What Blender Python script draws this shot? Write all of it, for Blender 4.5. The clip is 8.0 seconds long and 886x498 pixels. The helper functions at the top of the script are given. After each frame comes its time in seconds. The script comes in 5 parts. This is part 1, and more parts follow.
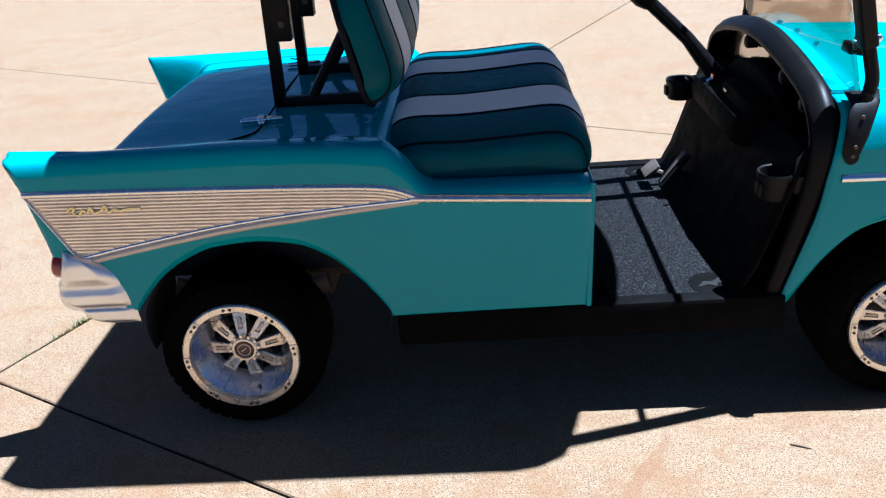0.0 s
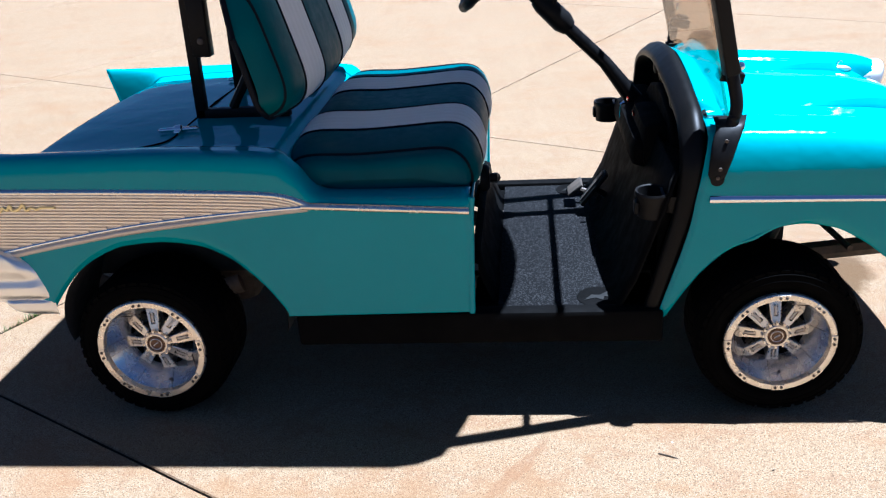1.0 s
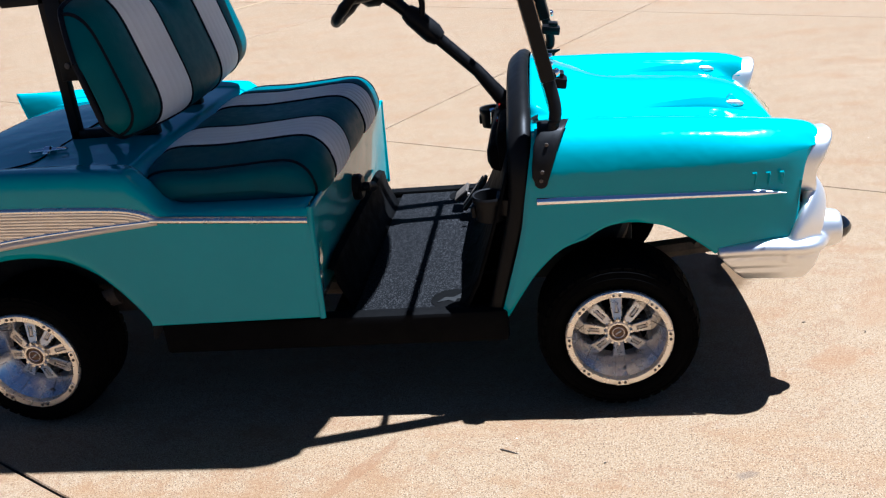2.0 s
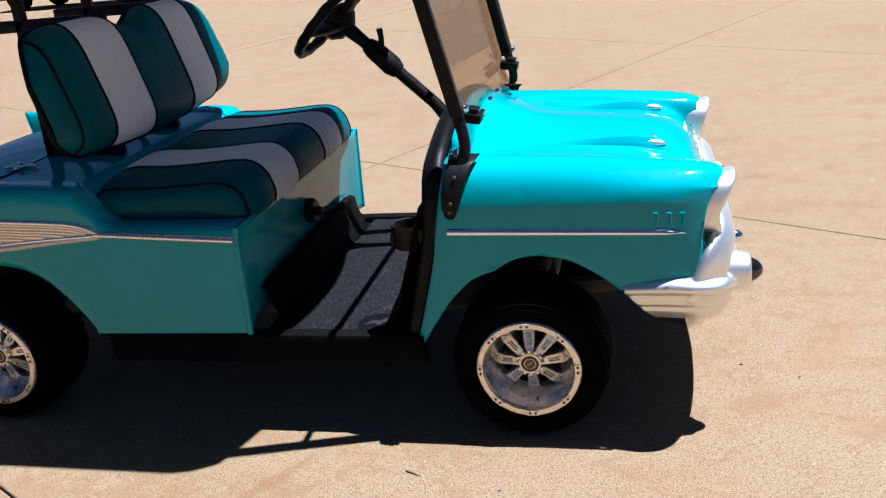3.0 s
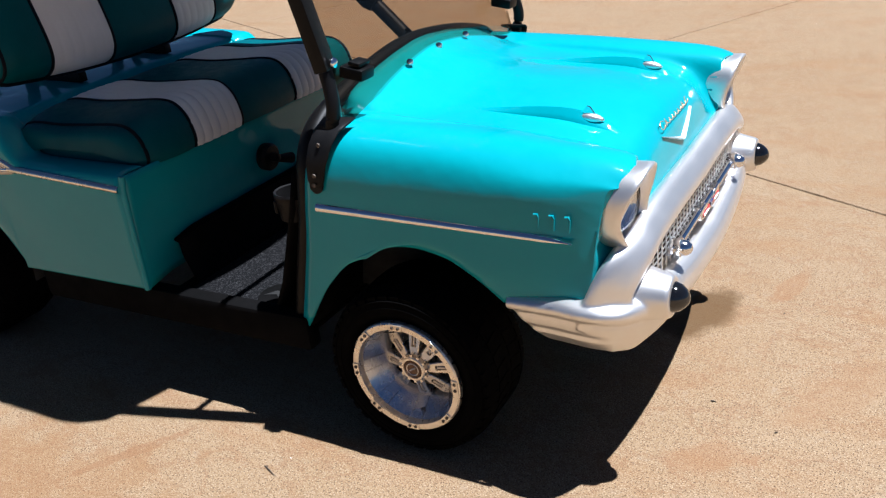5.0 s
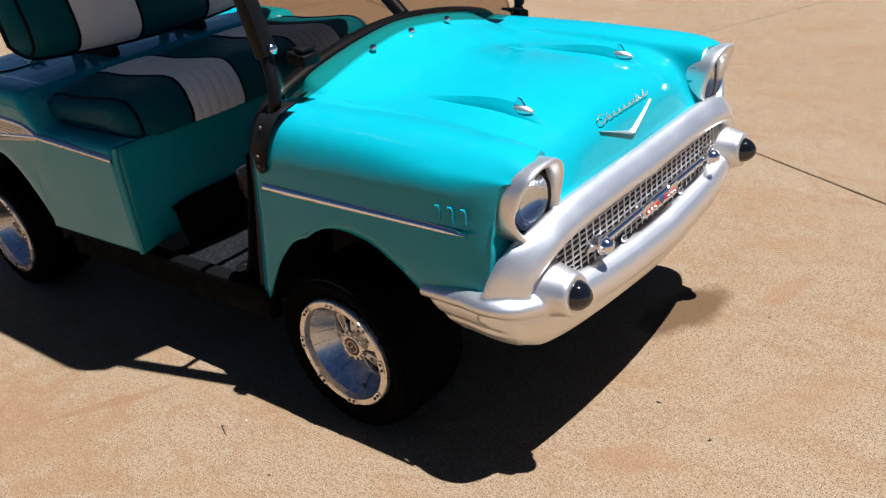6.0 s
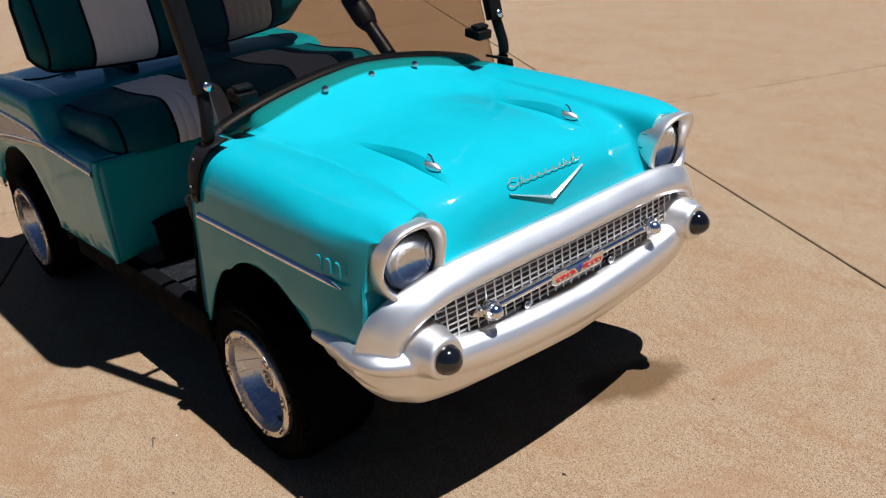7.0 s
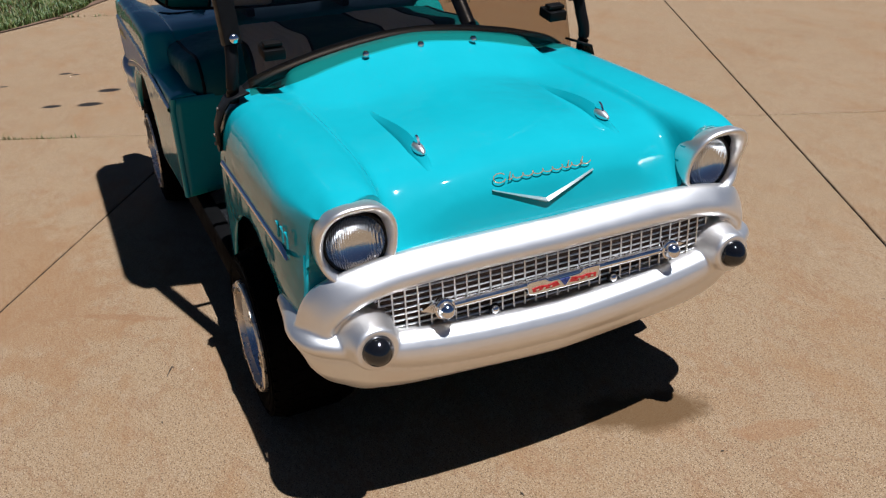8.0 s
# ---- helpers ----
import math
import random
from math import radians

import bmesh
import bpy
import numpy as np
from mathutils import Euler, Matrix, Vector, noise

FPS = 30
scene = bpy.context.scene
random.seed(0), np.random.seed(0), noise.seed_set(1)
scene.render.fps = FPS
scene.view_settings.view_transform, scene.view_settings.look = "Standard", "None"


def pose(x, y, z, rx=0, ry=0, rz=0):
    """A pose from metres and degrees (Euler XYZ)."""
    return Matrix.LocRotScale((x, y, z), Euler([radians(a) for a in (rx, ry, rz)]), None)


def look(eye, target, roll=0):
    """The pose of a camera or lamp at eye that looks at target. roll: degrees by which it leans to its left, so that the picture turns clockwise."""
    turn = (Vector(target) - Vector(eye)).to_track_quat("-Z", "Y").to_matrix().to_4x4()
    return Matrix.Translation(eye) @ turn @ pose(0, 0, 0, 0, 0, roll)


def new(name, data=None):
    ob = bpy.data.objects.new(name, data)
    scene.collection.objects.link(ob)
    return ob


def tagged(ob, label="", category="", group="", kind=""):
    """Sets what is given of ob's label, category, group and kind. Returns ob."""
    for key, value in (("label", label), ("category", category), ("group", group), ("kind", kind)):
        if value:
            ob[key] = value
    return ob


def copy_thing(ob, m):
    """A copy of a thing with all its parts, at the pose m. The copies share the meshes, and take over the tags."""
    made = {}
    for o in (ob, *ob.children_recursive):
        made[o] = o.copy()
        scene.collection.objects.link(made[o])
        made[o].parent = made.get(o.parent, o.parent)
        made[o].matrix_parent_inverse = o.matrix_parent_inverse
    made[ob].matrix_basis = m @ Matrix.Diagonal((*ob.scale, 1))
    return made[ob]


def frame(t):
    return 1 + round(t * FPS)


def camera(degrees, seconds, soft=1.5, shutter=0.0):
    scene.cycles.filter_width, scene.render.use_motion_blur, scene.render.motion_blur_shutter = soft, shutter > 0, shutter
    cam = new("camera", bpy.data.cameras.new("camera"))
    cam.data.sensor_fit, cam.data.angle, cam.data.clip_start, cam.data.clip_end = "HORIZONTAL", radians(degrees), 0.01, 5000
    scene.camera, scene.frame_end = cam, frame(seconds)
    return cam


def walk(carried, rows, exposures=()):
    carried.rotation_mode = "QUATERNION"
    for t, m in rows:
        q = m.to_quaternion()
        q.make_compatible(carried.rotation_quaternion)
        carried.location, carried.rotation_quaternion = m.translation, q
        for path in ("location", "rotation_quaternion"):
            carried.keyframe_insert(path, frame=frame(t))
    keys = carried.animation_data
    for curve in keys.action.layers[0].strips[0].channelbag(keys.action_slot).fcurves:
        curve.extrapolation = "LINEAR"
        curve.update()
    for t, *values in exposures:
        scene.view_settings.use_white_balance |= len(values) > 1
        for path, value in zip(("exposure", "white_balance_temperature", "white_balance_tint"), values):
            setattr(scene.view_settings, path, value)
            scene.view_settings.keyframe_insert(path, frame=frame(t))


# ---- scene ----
cam = camera(54.2, 8.0, soft=1.25)
PATH = [
    (0, (0.661, -2.453, 1.38), (0.549, -0.645, 0.532), -4.6),
    (0.5, (0.854, -2.438, 1.366), (0.58, -0.628, 0.559), -6.2),
    (1, (1.05, -2.555, 1.384), (0.847, -0.736, 0.579), -3.9),
    (1.5, (1.259, -2.576, 1.381), (1.141, -0.747, 0.579), -3.7),
    (1.7, (1.364, -2.574, 1.377), (1.2, -0.751, 0.571), -4.8),
    (2.8, (1.925, -2.648, 1.372), (1.485, -0.831, 0.66), -6.2),
    (3, (1.98, -2.594, 1.37), (1.533, -0.78, 0.655), -5.9),
    (3.5, (2.091, -2.422, 1.362), (1.672, -0.626, 0.587), -4.0),
    (4, (2.291, -2.294, 1.336), (1.617, -0.597, 0.521), -5.5),
    (4.5, (2.504, -2.122, 1.309), (1.69, -0.522, 0.428), -6.6),
    (4.7, (2.552, -2.036, 1.3), (1.703, -0.433, 0.457), -6.3),
    (5.8, (2.996, -1.715, 1.304), (1.799, -0.388, 0.407), -9.0),
    (6, (3.061, -1.675, 1.296), (1.849, -0.343, 0.427), -8.3),
    (6.5, (3.232, -1.498, 1.303), (1.947, -0.202, 0.485), -6.4),
    (7, (3.387, -1.324, 1.318), (1.967, -0.17, 0.511), -6.0),
    (7.5, (3.531, -1.101, 1.311), (1.94, -0.236, 0.462), -3.5),
    (8, (3.576, -0.852, 1.292), (1.913, -0.13, 0.447), -2.9),
]
walk(cam, [(t, look(eye, target, roll)) for t, eye, target, roll in PATH],
     [(0.0, 1.80, 4780, 8), (0.5, 1.86, 4780, 8), (1.0, 1.84, 4800, 8), (1.5, 1.75, 4880, 8), (3.0, 1.41, 5280, 10), (4.5, 1.335, 5500, 11), (6.0, 1.105, 5570, 11), (7.0, 0.895, 5620, 11), (8.0, 0.655, 5680, 11)])

# ---- world and sun ----
SUN_DIR = Vector((0.322, 0.12, 1.0)).normalized()
world = bpy.data.worlds.new("sky")
scene.world = world
world.use_nodes = True
wn = world.node_tree
sky = wn.nodes.new("ShaderNodeTexSky")
sky.sky_type = "NISHITA"
sky.sun_disc = False
sky.air_density = 0.7
sky.dust_density = 0.1
sky.ozone_density = 4.0
sky.sun_elevation = math.asin(SUN_DIR.z)
sky.sun_rotation = math.atan2(SUN_DIR.x, SUN_DIR.y)
wn.links.new(sky.outputs[0], wn.nodes["Background"].inputs[0])
wn.nodes["Background"].inputs[1].default_value = 0.018
sun = new("sun", bpy.data.lights.new("sun", "SUN"))
sun.data.energy = 5.0
sun.data.angle = radians(0.53)
sun.data.color = (1.0, 0.96, 0.91)
sun.matrix_world = look(SUN_DIR * 20, (0, 0, 0))


# ---- materials ----
class Mat:
    """A small node-material builder."""

    def __init__(self, name, base=(0.5, 0.5, 0.5), rough=0.5, metal=0.0, coat=0.0, spec=0.5):
        self.m = bpy.data.materials.new(name)
        self.m.use_nodes = True
        self.t = self.m.node_tree
        self.b = self.t.nodes["Principled BSDF"]
        self.b.inputs["Base Color"].default_value = (*base, 1)
        self.b.inputs["Roughness"].default_value = rough
        self.b.inputs["Metallic"].default_value = metal
        self.b.inputs["Coat Weight"].default_value = coat
        self.b.inputs["Coat Roughness"].default_value = 0.04
        self.b.inputs["Specular IOR Level"].default_value = spec
        self.co = None

    def node(self, kind, **values):
        n = self.t.nodes.new(kind)
        for k, v in values.items():
            n.inputs[k.replace("_", " ")].default_value = v
        return n

    def link(self, a, b):
        self.t.links.new(a, b)

    def coords(self, place=False):
        if place:
            return self.t.nodes.new("ShaderNodeNewGeometry").outputs["Position"]
        return self.t.nodes.new("ShaderNodeTexCoord").outputs["Object"]

    def noise(self, scale, detail=3.0, rough=0.55, place=False, stretch=None):
        c = self.coords(place)
        if stretch:
            mp = self.t.nodes.new("ShaderNodeMapping")
            mp.inputs["Scale"].default_value = stretch
            self.link(c, mp.inputs["Vector"])
            c = mp.outputs[0]
        n = self.node("ShaderNodeTexNoise", Scale=scale, Detail=detail, Roughness=rough)
        self.link(c, n.inputs["Vector"])
        return n.outputs["Fac"]

    def ramp(self, fac, stops):
        r = self.t.nodes.new("ShaderNodeValToRGB")
        els = r.color_ramp.elements
        while len(els) < len(stops):
            els.new(0.5)
        for e, (p, c) in zip(els, stops):
            e.position = p
            e.color = (*c, 1) if len(c) == 3 else c
        self.link(fac, r.inputs[0])
        return r.outputs[0]

    def mix(self, fac, a, b, mode="MIX"):
        n = self.t.nodes.new("ShaderNodeMix")
        n.data_type = "RGBA"
        n.blend_type = mode
        for sock, v in ((n.inputs[0], fac), (n.inputs[6], a), (n.inputs[7], b)):
            if isinstance(v, (int, float)):
                sock.default_value = v
            elif isinstance(v, tuple):
                sock.default_value = (*v, 1)
            else:
                self.link(v, sock)
        return n.outputs[2]

    def maths(self, op, a, b=0.0):
        n = self.t.nodes.new("ShaderNodeMath")
        n.operation = op
        for sock, v in zip(n.inputs, (a, b)):
            if isinstance(v, (int, float)):
                sock.default_value = v
            else:
                self.link(v, sock)
        return n.outputs[0]

    def span(self, fac, lo, hi, to_lo=0.0, to_hi=1.0):
        n = self.t.nodes.new("ShaderNodeMapRange")
        for k, v in (("From Min", lo), ("From Max", hi), ("To Min", to_lo), ("To Max", to_hi)):
            n.inputs[k].default_value = v
        self.link(fac, n.inputs[0])
        return n.outputs[0]

    def color(self, sock):
        self.link(sock, self.b.inputs["Base Color"])
        return self

    def rough(self, sock):
        self.link(sock, self.b.inputs["Roughness"])
        return self

    def bump(self, sock, strength=0.2, distance=0.002):
        n = self.node("ShaderNodeBump", Strength=strength, Distance=distance)
        self.link(sock, n.inputs["Height"])
        self.link(n.outputs[0], self.b.inputs["Normal"])
        self.link(n.outputs[0], self.b.inputs["Coat Normal"])
        return self


ALBEDO = 0.45  # overall reflectance of the painted, cloth and mineral surfaces


def varied(name, a, b, scale, rough=(0.4, 0.6), metal=0.0, coat=0.0, bump=0.0, bump_scale=None, dist=0.001, spec=0.5):
    """A surface of two near colours mixed by noise at two scales, with uneven gloss and relief."""
    if metal < 0.3:
        a, b = tuple(ALBEDO * c for c in a), tuple(ALBEDO * c for c in b)
    q = Mat(name, a, rough[0], metal, coat, spec)
    f = q.noise(scale, 4)
    g = q.noise(scale * 9, 3)
    q.color(q.mix(q.span(q.maths("ADD", f, q.maths("MULTIPLY", g, 0.4)), 0.45, 0.95), a, b))
    q.rough(q.span(q.noise(scale * 2.3, 4), 0.35, 0.65, *rough))
    if bump:
        q.bump(q.noise(bump_scale or scale * 20, 3), bump, dist)
    return q.m


M_PAINT = varied("turquoise_paint", (0.036, 0.590, 0.670), (0.042, 0.635, 0.722), 3.0, (0.46, 0.54), metal=0.0, coat=1.0, spec=0.02, bump=0.95, bump_scale=7, dist=0.004)
M_PAINT.node_tree.nodes["Principled BSDF"].inputs["Coat Roughness"].default_value = 0.06
M_PAINT.node_tree.nodes["Principled BSDF"].inputs["Coat IOR"].default_value = 1.33
M_INNER = varied("bare_fibreglass", (0.03, 0.032, 0.03), (0.06, 0.055, 0.05), 12, (0.7, 0.9), bump=0.3, bump_scale=60)
M_SILVER = varied("silver_paint", (0.79, 0.77, 0.74), (0.82, 0.80, 0.77), 6, (0.39, 0.42), metal=0.95, coat=0.10, bump=0.06, bump_scale=900, dist=0.0004)
M_CHROME = varied("chrome", (0.75, 0.76, 0.78), (0.82, 0.82, 0.83), 14, (0.06, 0.16), metal=1.0)
M_TRIM = varied("trim_metal", (0.72, 0.66, 0.58), (0.80, 0.75, 0.68), 10, (0.18, 0.3), metal=1.0)
M_BRIGHT = varied("bright_trim", (0.78, 0.78, 0.79), (0.85, 0.85, 0.85), 14, (0.07, 0.15), metal=1.0)
M_BRONZE = varied("bronze_plate", (0.46, 0.26, 0.13), (0.54, 0.32, 0.17), 40, (0.25, 0.4), metal=0.55)
M_RIB = varied("ribbed_aluminium", (0.84, 0.76, 0.66), (0.90, 0.83, 0.73), 20, (0.3, 0.45), metal=0.85)
M_GRILLEBACK = varied("brown_grille_backing", (0.10, 0.052, 0.026), (0.16, 0.085, 0.045), 14, (0.7, 0.9), bump=0.2)
M_CAP = varied("dull_bronze_cap", (0.085, 0.048, 0.028), (0.15, 0.085, 0.05), 90, (0.35, 0.5), metal=0.6)
M_RIBGAP = varied("rib_shadow_metal", (0.56, 0.49, 0.41), (0.64, 0.57, 0.49), 20, (0.4, 0.55), metal=0.5)
M_BLACK = varied("black_plastic", (0.012, 0.012, 0.013), (0.022, 0.021, 0.021), 18, (0.38, 0.55), bump=0.15, bump_scale=900, dist=0.0004, spec=0.12)
M_HOOP = varied("black_moulded_edging", (0.006, 0.006, 0.006), (0.011, 0.010, 0.010), 9, (0.38, 0.46), bump=0.08, bump_scale=500, dist=0.0004, spec=0.12)
M_MATTE = varied("dull_black_plastic", (0.005, 0.005, 0.005), (0.010, 0.0095, 0.0095), 9, (0.65, 0.85), bump=0.2, bump_scale=400, dist=0.0006, spec=0.04)
M_TUBE = varied("black_powder_coat", (0.007, 0.007, 0.008), (0.013, 0.012, 0.013), 25, (0.35, 0.5), bump=0.1, bump_scale=700, dist=0.0003, spec=0.14)
M_GLOSS = varied("glossy_black", (0.006, 0.006, 0.007), (0.012, 0.012, 0.013), 10, (0.05, 0.12), coat=0.6)
M_TEALVINYL = varied("teal_vinyl", (0.001, 0.150, 0.180), (0.002, 0.180, 0.212), 16, (0.45, 0.58), bump=0.35, bump_scale=420, dist=0.0006, spec=0.16)
M_WHITEVINYL = varied("white_vinyl", (1.66, 1.65, 1.61), (1.76, 1.74, 1.70), 16, (0.45, 0.6), bump=0.35, bump_scale=420, dist=0.0006)
M_PIPE = varied("navy_piping", (0.005, 0.009, 0.018), (0.010, 0.014, 0.025), 40, (0.5, 0.65), spec=0.10)
M_RUBBER = varied("tyre_rubber", (0.0030, 0.0028, 0.0026), (0.0060, 0.0056, 0.0052), 22, (0.80, 0.95), bump=0.3, bump_scale=250, dist=0.0008, spec=0.03)
M_RIM = varied("machined_alloy", (0.74, 0.66, 0.55), (0.84, 0.77, 0.67), 30, (0.24, 0.38), metal=0.85)
M_BARREL = varied("polished_barrel", (0.50, 0.51, 0.54), (0.62, 0.63, 0.66), 12, (0.20, 0.30), metal=0.95)
M_GOLD = varied("gold_plate", (0.98, 0.78, 0.32), (1.0, 0.84, 0.40), 60, (0.3, 0.45), metal=0.35)
M_RED = varied("red_enamel", (0.70, 0.015, 0.02), (0.80, 0.03, 0.03), 60, (0.2, 0.35), coat=0.5)
M_BLUE = varied("blue_enamel", (0.02, 0.05, 0.25), (0.03, 0.07, 0.30), 60, (0.2, 0.35), coat=0.5)
M_LENSRED = varied("red_lens", (0.42, 0.01, 0.01), (0.5, 0.02, 0.015), 40, (0.08, 0.15), coat=0.5)
M_DASH = varied("polished_fascia", (0.42, 0.39, 0.35), (0.52, 0.48, 0.43), 14, (0.06, 0.14), metal=1.0)
M_STEEL = varied("undercarriage_steel", (0.05, 0.045, 0.04), (0.13, 0.10, 0.075), 15, (0.5, 0.75), metal=0.4, bump=0.3, bump_scale=120)
M_DARKGLASSY = varied("dark_car_paint", (0.006, 0.006, 0.008), (0.010, 0.010, 0.013), 4, (0.2, 0.3), coat=0.3, spec=0.2)
# emblem rubber, its grey darkened for the shade under the dash
M_SHADEDGREY = varied("shaded_grey_rubber", (0.036, 0.036, 0.036), (0.055, 0.054, 0.052), 60, (0.8, 0.9), spec=0.08)
M_ROOF = varied("canopy_plastic", (0.60, 0.62, 0.64), (0.66, 0.67, 0.68), 5, (0.4, 0.55), bump=0.1, bump_scale=200)


def mat_mat():
    """Black rubber floor mat with pale flecks."""
    q = Mat("floor_mat_rubber", (0.03, 0.03, 0.03), 0.85, spec=0.12)
    v = q.node("ShaderNodeTexVoronoi", Scale=260.0)
    q.link(q.coords(), v.inputs["Vector"])
    f = q.noise(210, 3, 0.7)
    fleck = q.span(f, 0.54, 0.60)
    q.color(q.mix(fleck, (0.003, 0.003, 0.0035), (0.030, 0.030, 0.031)))
    q.bump(v.outputs["Distance"], 0.5, 0.002)
    return q.m


M_MAT = mat_mat()


def mat_glass(name, tint, rough=0.0):
    """Tinted sheet: a clear tinted body with a mirror-like skin."""
    q = Mat(name)
    out = q.t.nodes["Material Output"]
    clear = q.t.nodes.new("ShaderNodeBsdfTransparent")
    clear.inputs[0].default_value = (*tint, 1)
    gloss = q.t.nodes.new("ShaderNodeBsdfGlossy")
    gloss.inputs["Roughness"].default_value = rough
    gloss.inputs["Color"].default_value = (0.9, 0.9, 0.9, 1)
    lw = q.t.nodes.new("ShaderNodeLayerWeight")
    skin = q.span(q.maths("POWER", lw.outputs["Facing"], 4.5), 0.0, 1.0, 0.018, 0.5)
    mix = q.t.nodes.new("ShaderNodeMixShader")
    q.link(skin, mix.inputs[0])
    q.link(clear.outputs[0], mix.inputs[1])
    q.link(gloss.outputs[0], mix.inputs[2])
    q.link(mix.outputs[0], out.inputs["Surface"])
    return q.m


M_SCREEN = mat_glass("bronze_tinted_screen", (0.70, 0.63, 0.55))
M_CLEAR = mat_glass("lamp_glass", (0.93, 0.95, 0.97))


def mat_lens():
    """Silvered reflector bowl with moulded flutes."""
    q = Mat("sealed_beam_reflector", (0.78, 0.79, 0.80), 0.10, 1.0, 0.0)
    w = q.node("ShaderNodeTexWave", Scale=62.0, Distortion=0.6)
    w.bands_direction = "Y"
    q.link(q.coords(), w.inputs["Vector"])
    q.color(q.mix(q.noise(45, 3), (0.72, 0.73, 0.75), (0.84, 0.83, 0.80)))
    q.bump(q.maths("ADD", w.outputs["Fac"], q.maths("MULTIPLY", q.noise(160, 3), 1.2)), 0.16, 0.003)
    return q.m


M_LENS = mat_lens()


def mat_concrete():
    """Broomed tan concrete with fine aggregate, rusty streaks, a damp patch and oil spots."""
    q = Mat("tan_concrete", (0.45, 0.36, 0.27), 0.85, spec=0.3)
    big = q.noise(0.55, 5, 0.6, place=True)
    mid = q.noise(7.0, 5, 0.65, place=True)
    fine = q.noise(330.0, 2, 0.6, place=True)
    grit = q.noise(250.0, 2, 0.6, place=True)
    sand = q.noise(95.0, 4, 0.75, place=True)
    base = q.ramp(big, [(0.3, (0.446, 0.276, 0.130)), (0.7, (0.516, 0.350, 0.190))])
    base = q.mix(q.span(mid, 0.3, 0.75, 0.0, 0.5), base, (0.52, 0.352, 0.208))
    base = q.mix(q.span(sand, 0.47, 0.62, 0.0, 0.58), base, (0.26, 0.145, 0.065))
    base = q.mix(q.span(fine, 0.55, 0.64, 0.0, 0.75), base, (0.92, 0.74, 0.50))
    base = q.mix(q.span(grit, 0.56, 0.64, 0.0, 1.0), base, (0.11, 0.055, 0.024))
    rust = q.noise(1.6, 5, 0.7, place=True, stretch=(1.0, 2.6, 1.0))
    base = q.mix(q.span(rust, 0.50, 0.70, 0.0, 0.42), base, (0.42, 0.19, 0.058))
    vein = q.noise(2.4, 6, 0.6, place=True, stretch=(1.0, 1.5, 1.0))
    line = q.maths("ABSOLUTE", q.maths("SUBTRACT", vein, 0.5))
    base = q.mix(q.span(line, 0.0, 0.022, 0.28, 0.0), base, (0.34, 0.15, 0.06))
    blot = q.noise(22.0, 4, 0.7, place=True)
    base = q.mix(q.span(blot, 0.58, 0.75, 0.0, 0.35), base, (0.60, 0.49, 0.36))

    def patch(base, cx, cy, ax, ay, turn, colour, strength, wobble=0.25):
        mp = q.t.nodes.new("ShaderNodeMapping")
        mp.vector_type = "TEXTURE"
        mp.inputs["Location"].default_value = (cx, cy, 0)
        mp.inputs["Rotation"].default_value = (0, 0, radians(turn))
        mp.inputs["Scale"].default_value = (ax, ay, 1.0)
        q.link(q.coords(True), mp.inputs["Vector"])
        ln = q.t.nodes.new("ShaderNodeVectorMath")
        ln.operation = "LENGTH"
        q.link(mp.outputs[0], ln.inputs[0])
        d = q.maths("ADD", ln.outputs["Value"], q.maths("MULTIPLY", q.maths("SUBTRACT", q.noise(9.0, 4, place=True), 0.5), wobble * 4))
        return q.mix(q.span(d, 0.75, 1.15, strength, 0.0), base, colour)

    base = patch(base, 0.55, -1.15, 0.75, 0.30, 12, (0.40, 0.195, 0.070), 0.40, 0.6)
    base = patch(base, 1.35, -1.55, 0.55, 0.22, 20, (0.42, 0.215, 0.085), 0.28, 0.6)
    base = patch(base, 2.150, 0.300, 0.080, 0.165, -12, (0.175, 0.090, 0.026), 0.88, 0.35)
    base = patch(base, 1.95, -0.855, 0.030, 0.016, 20, (0.20, 0.14, 0.10), 0.5, 0.6)
    base = patch(base, 0.985, -0.825, 0.15, 0.018, 58, (0.36, 0.17, 0.07), 0.42, 0.9)
    base = patch(base, -0.22, -0.83, 0.24, 0.06, -52, (0.44, 0.22, 0.09), 0.35, 0.5)
    base = patch(base, 2.31, -0.34, 0.09, 0.05, 20, (0.42, 0.20, 0.08), 0.40, 0.6)
    base = patch(base, 2.35, 0.52, 0.16, 0.03, 74, (0.42, 0.20, 0.08), 0.40, 0.6)
    base = patch(base, 2.55, 0.02, 0.22, 0.07, 55, (0.44, 0.24, 0.11), 0.35, 0.5)
    base = patch(base, 2.60, -0.45, 0.16, 0.05, 30, (0.44, 0.24, 0.11), 0.35, 0.5)
    for cx, cy, r in ((-1.943, -0.922, 0.055), (-1.862, -0.716, 0.075), (-2.158, -0.580, 0.075), (-2.834, -0.800, 0.045), (-2.76, -0.745, 0.03), (-2.68, -1.19, 0.03)):
        base = patch(base, cx, cy, r * 1.0, r * 0.6, 70, (0.012, 0.008, 0.007), 0.98, 0.15)
    q.color(q.mix(1.0, base, (ALBEDO, ALBEDO, ALBEDO), "MULTIPLY"))
    q.rough(q.span(mid, 0.3, 0.7, 0.78, 0.95))
    q.bump(q.maths("ADD", q.maths("MULTIPLY", fine, 0.6), q.maths("MULTIPLY", q.noise(140, 3, 0.6, place=True), 0.5)), 0.8, 0.0028)
    return q.m


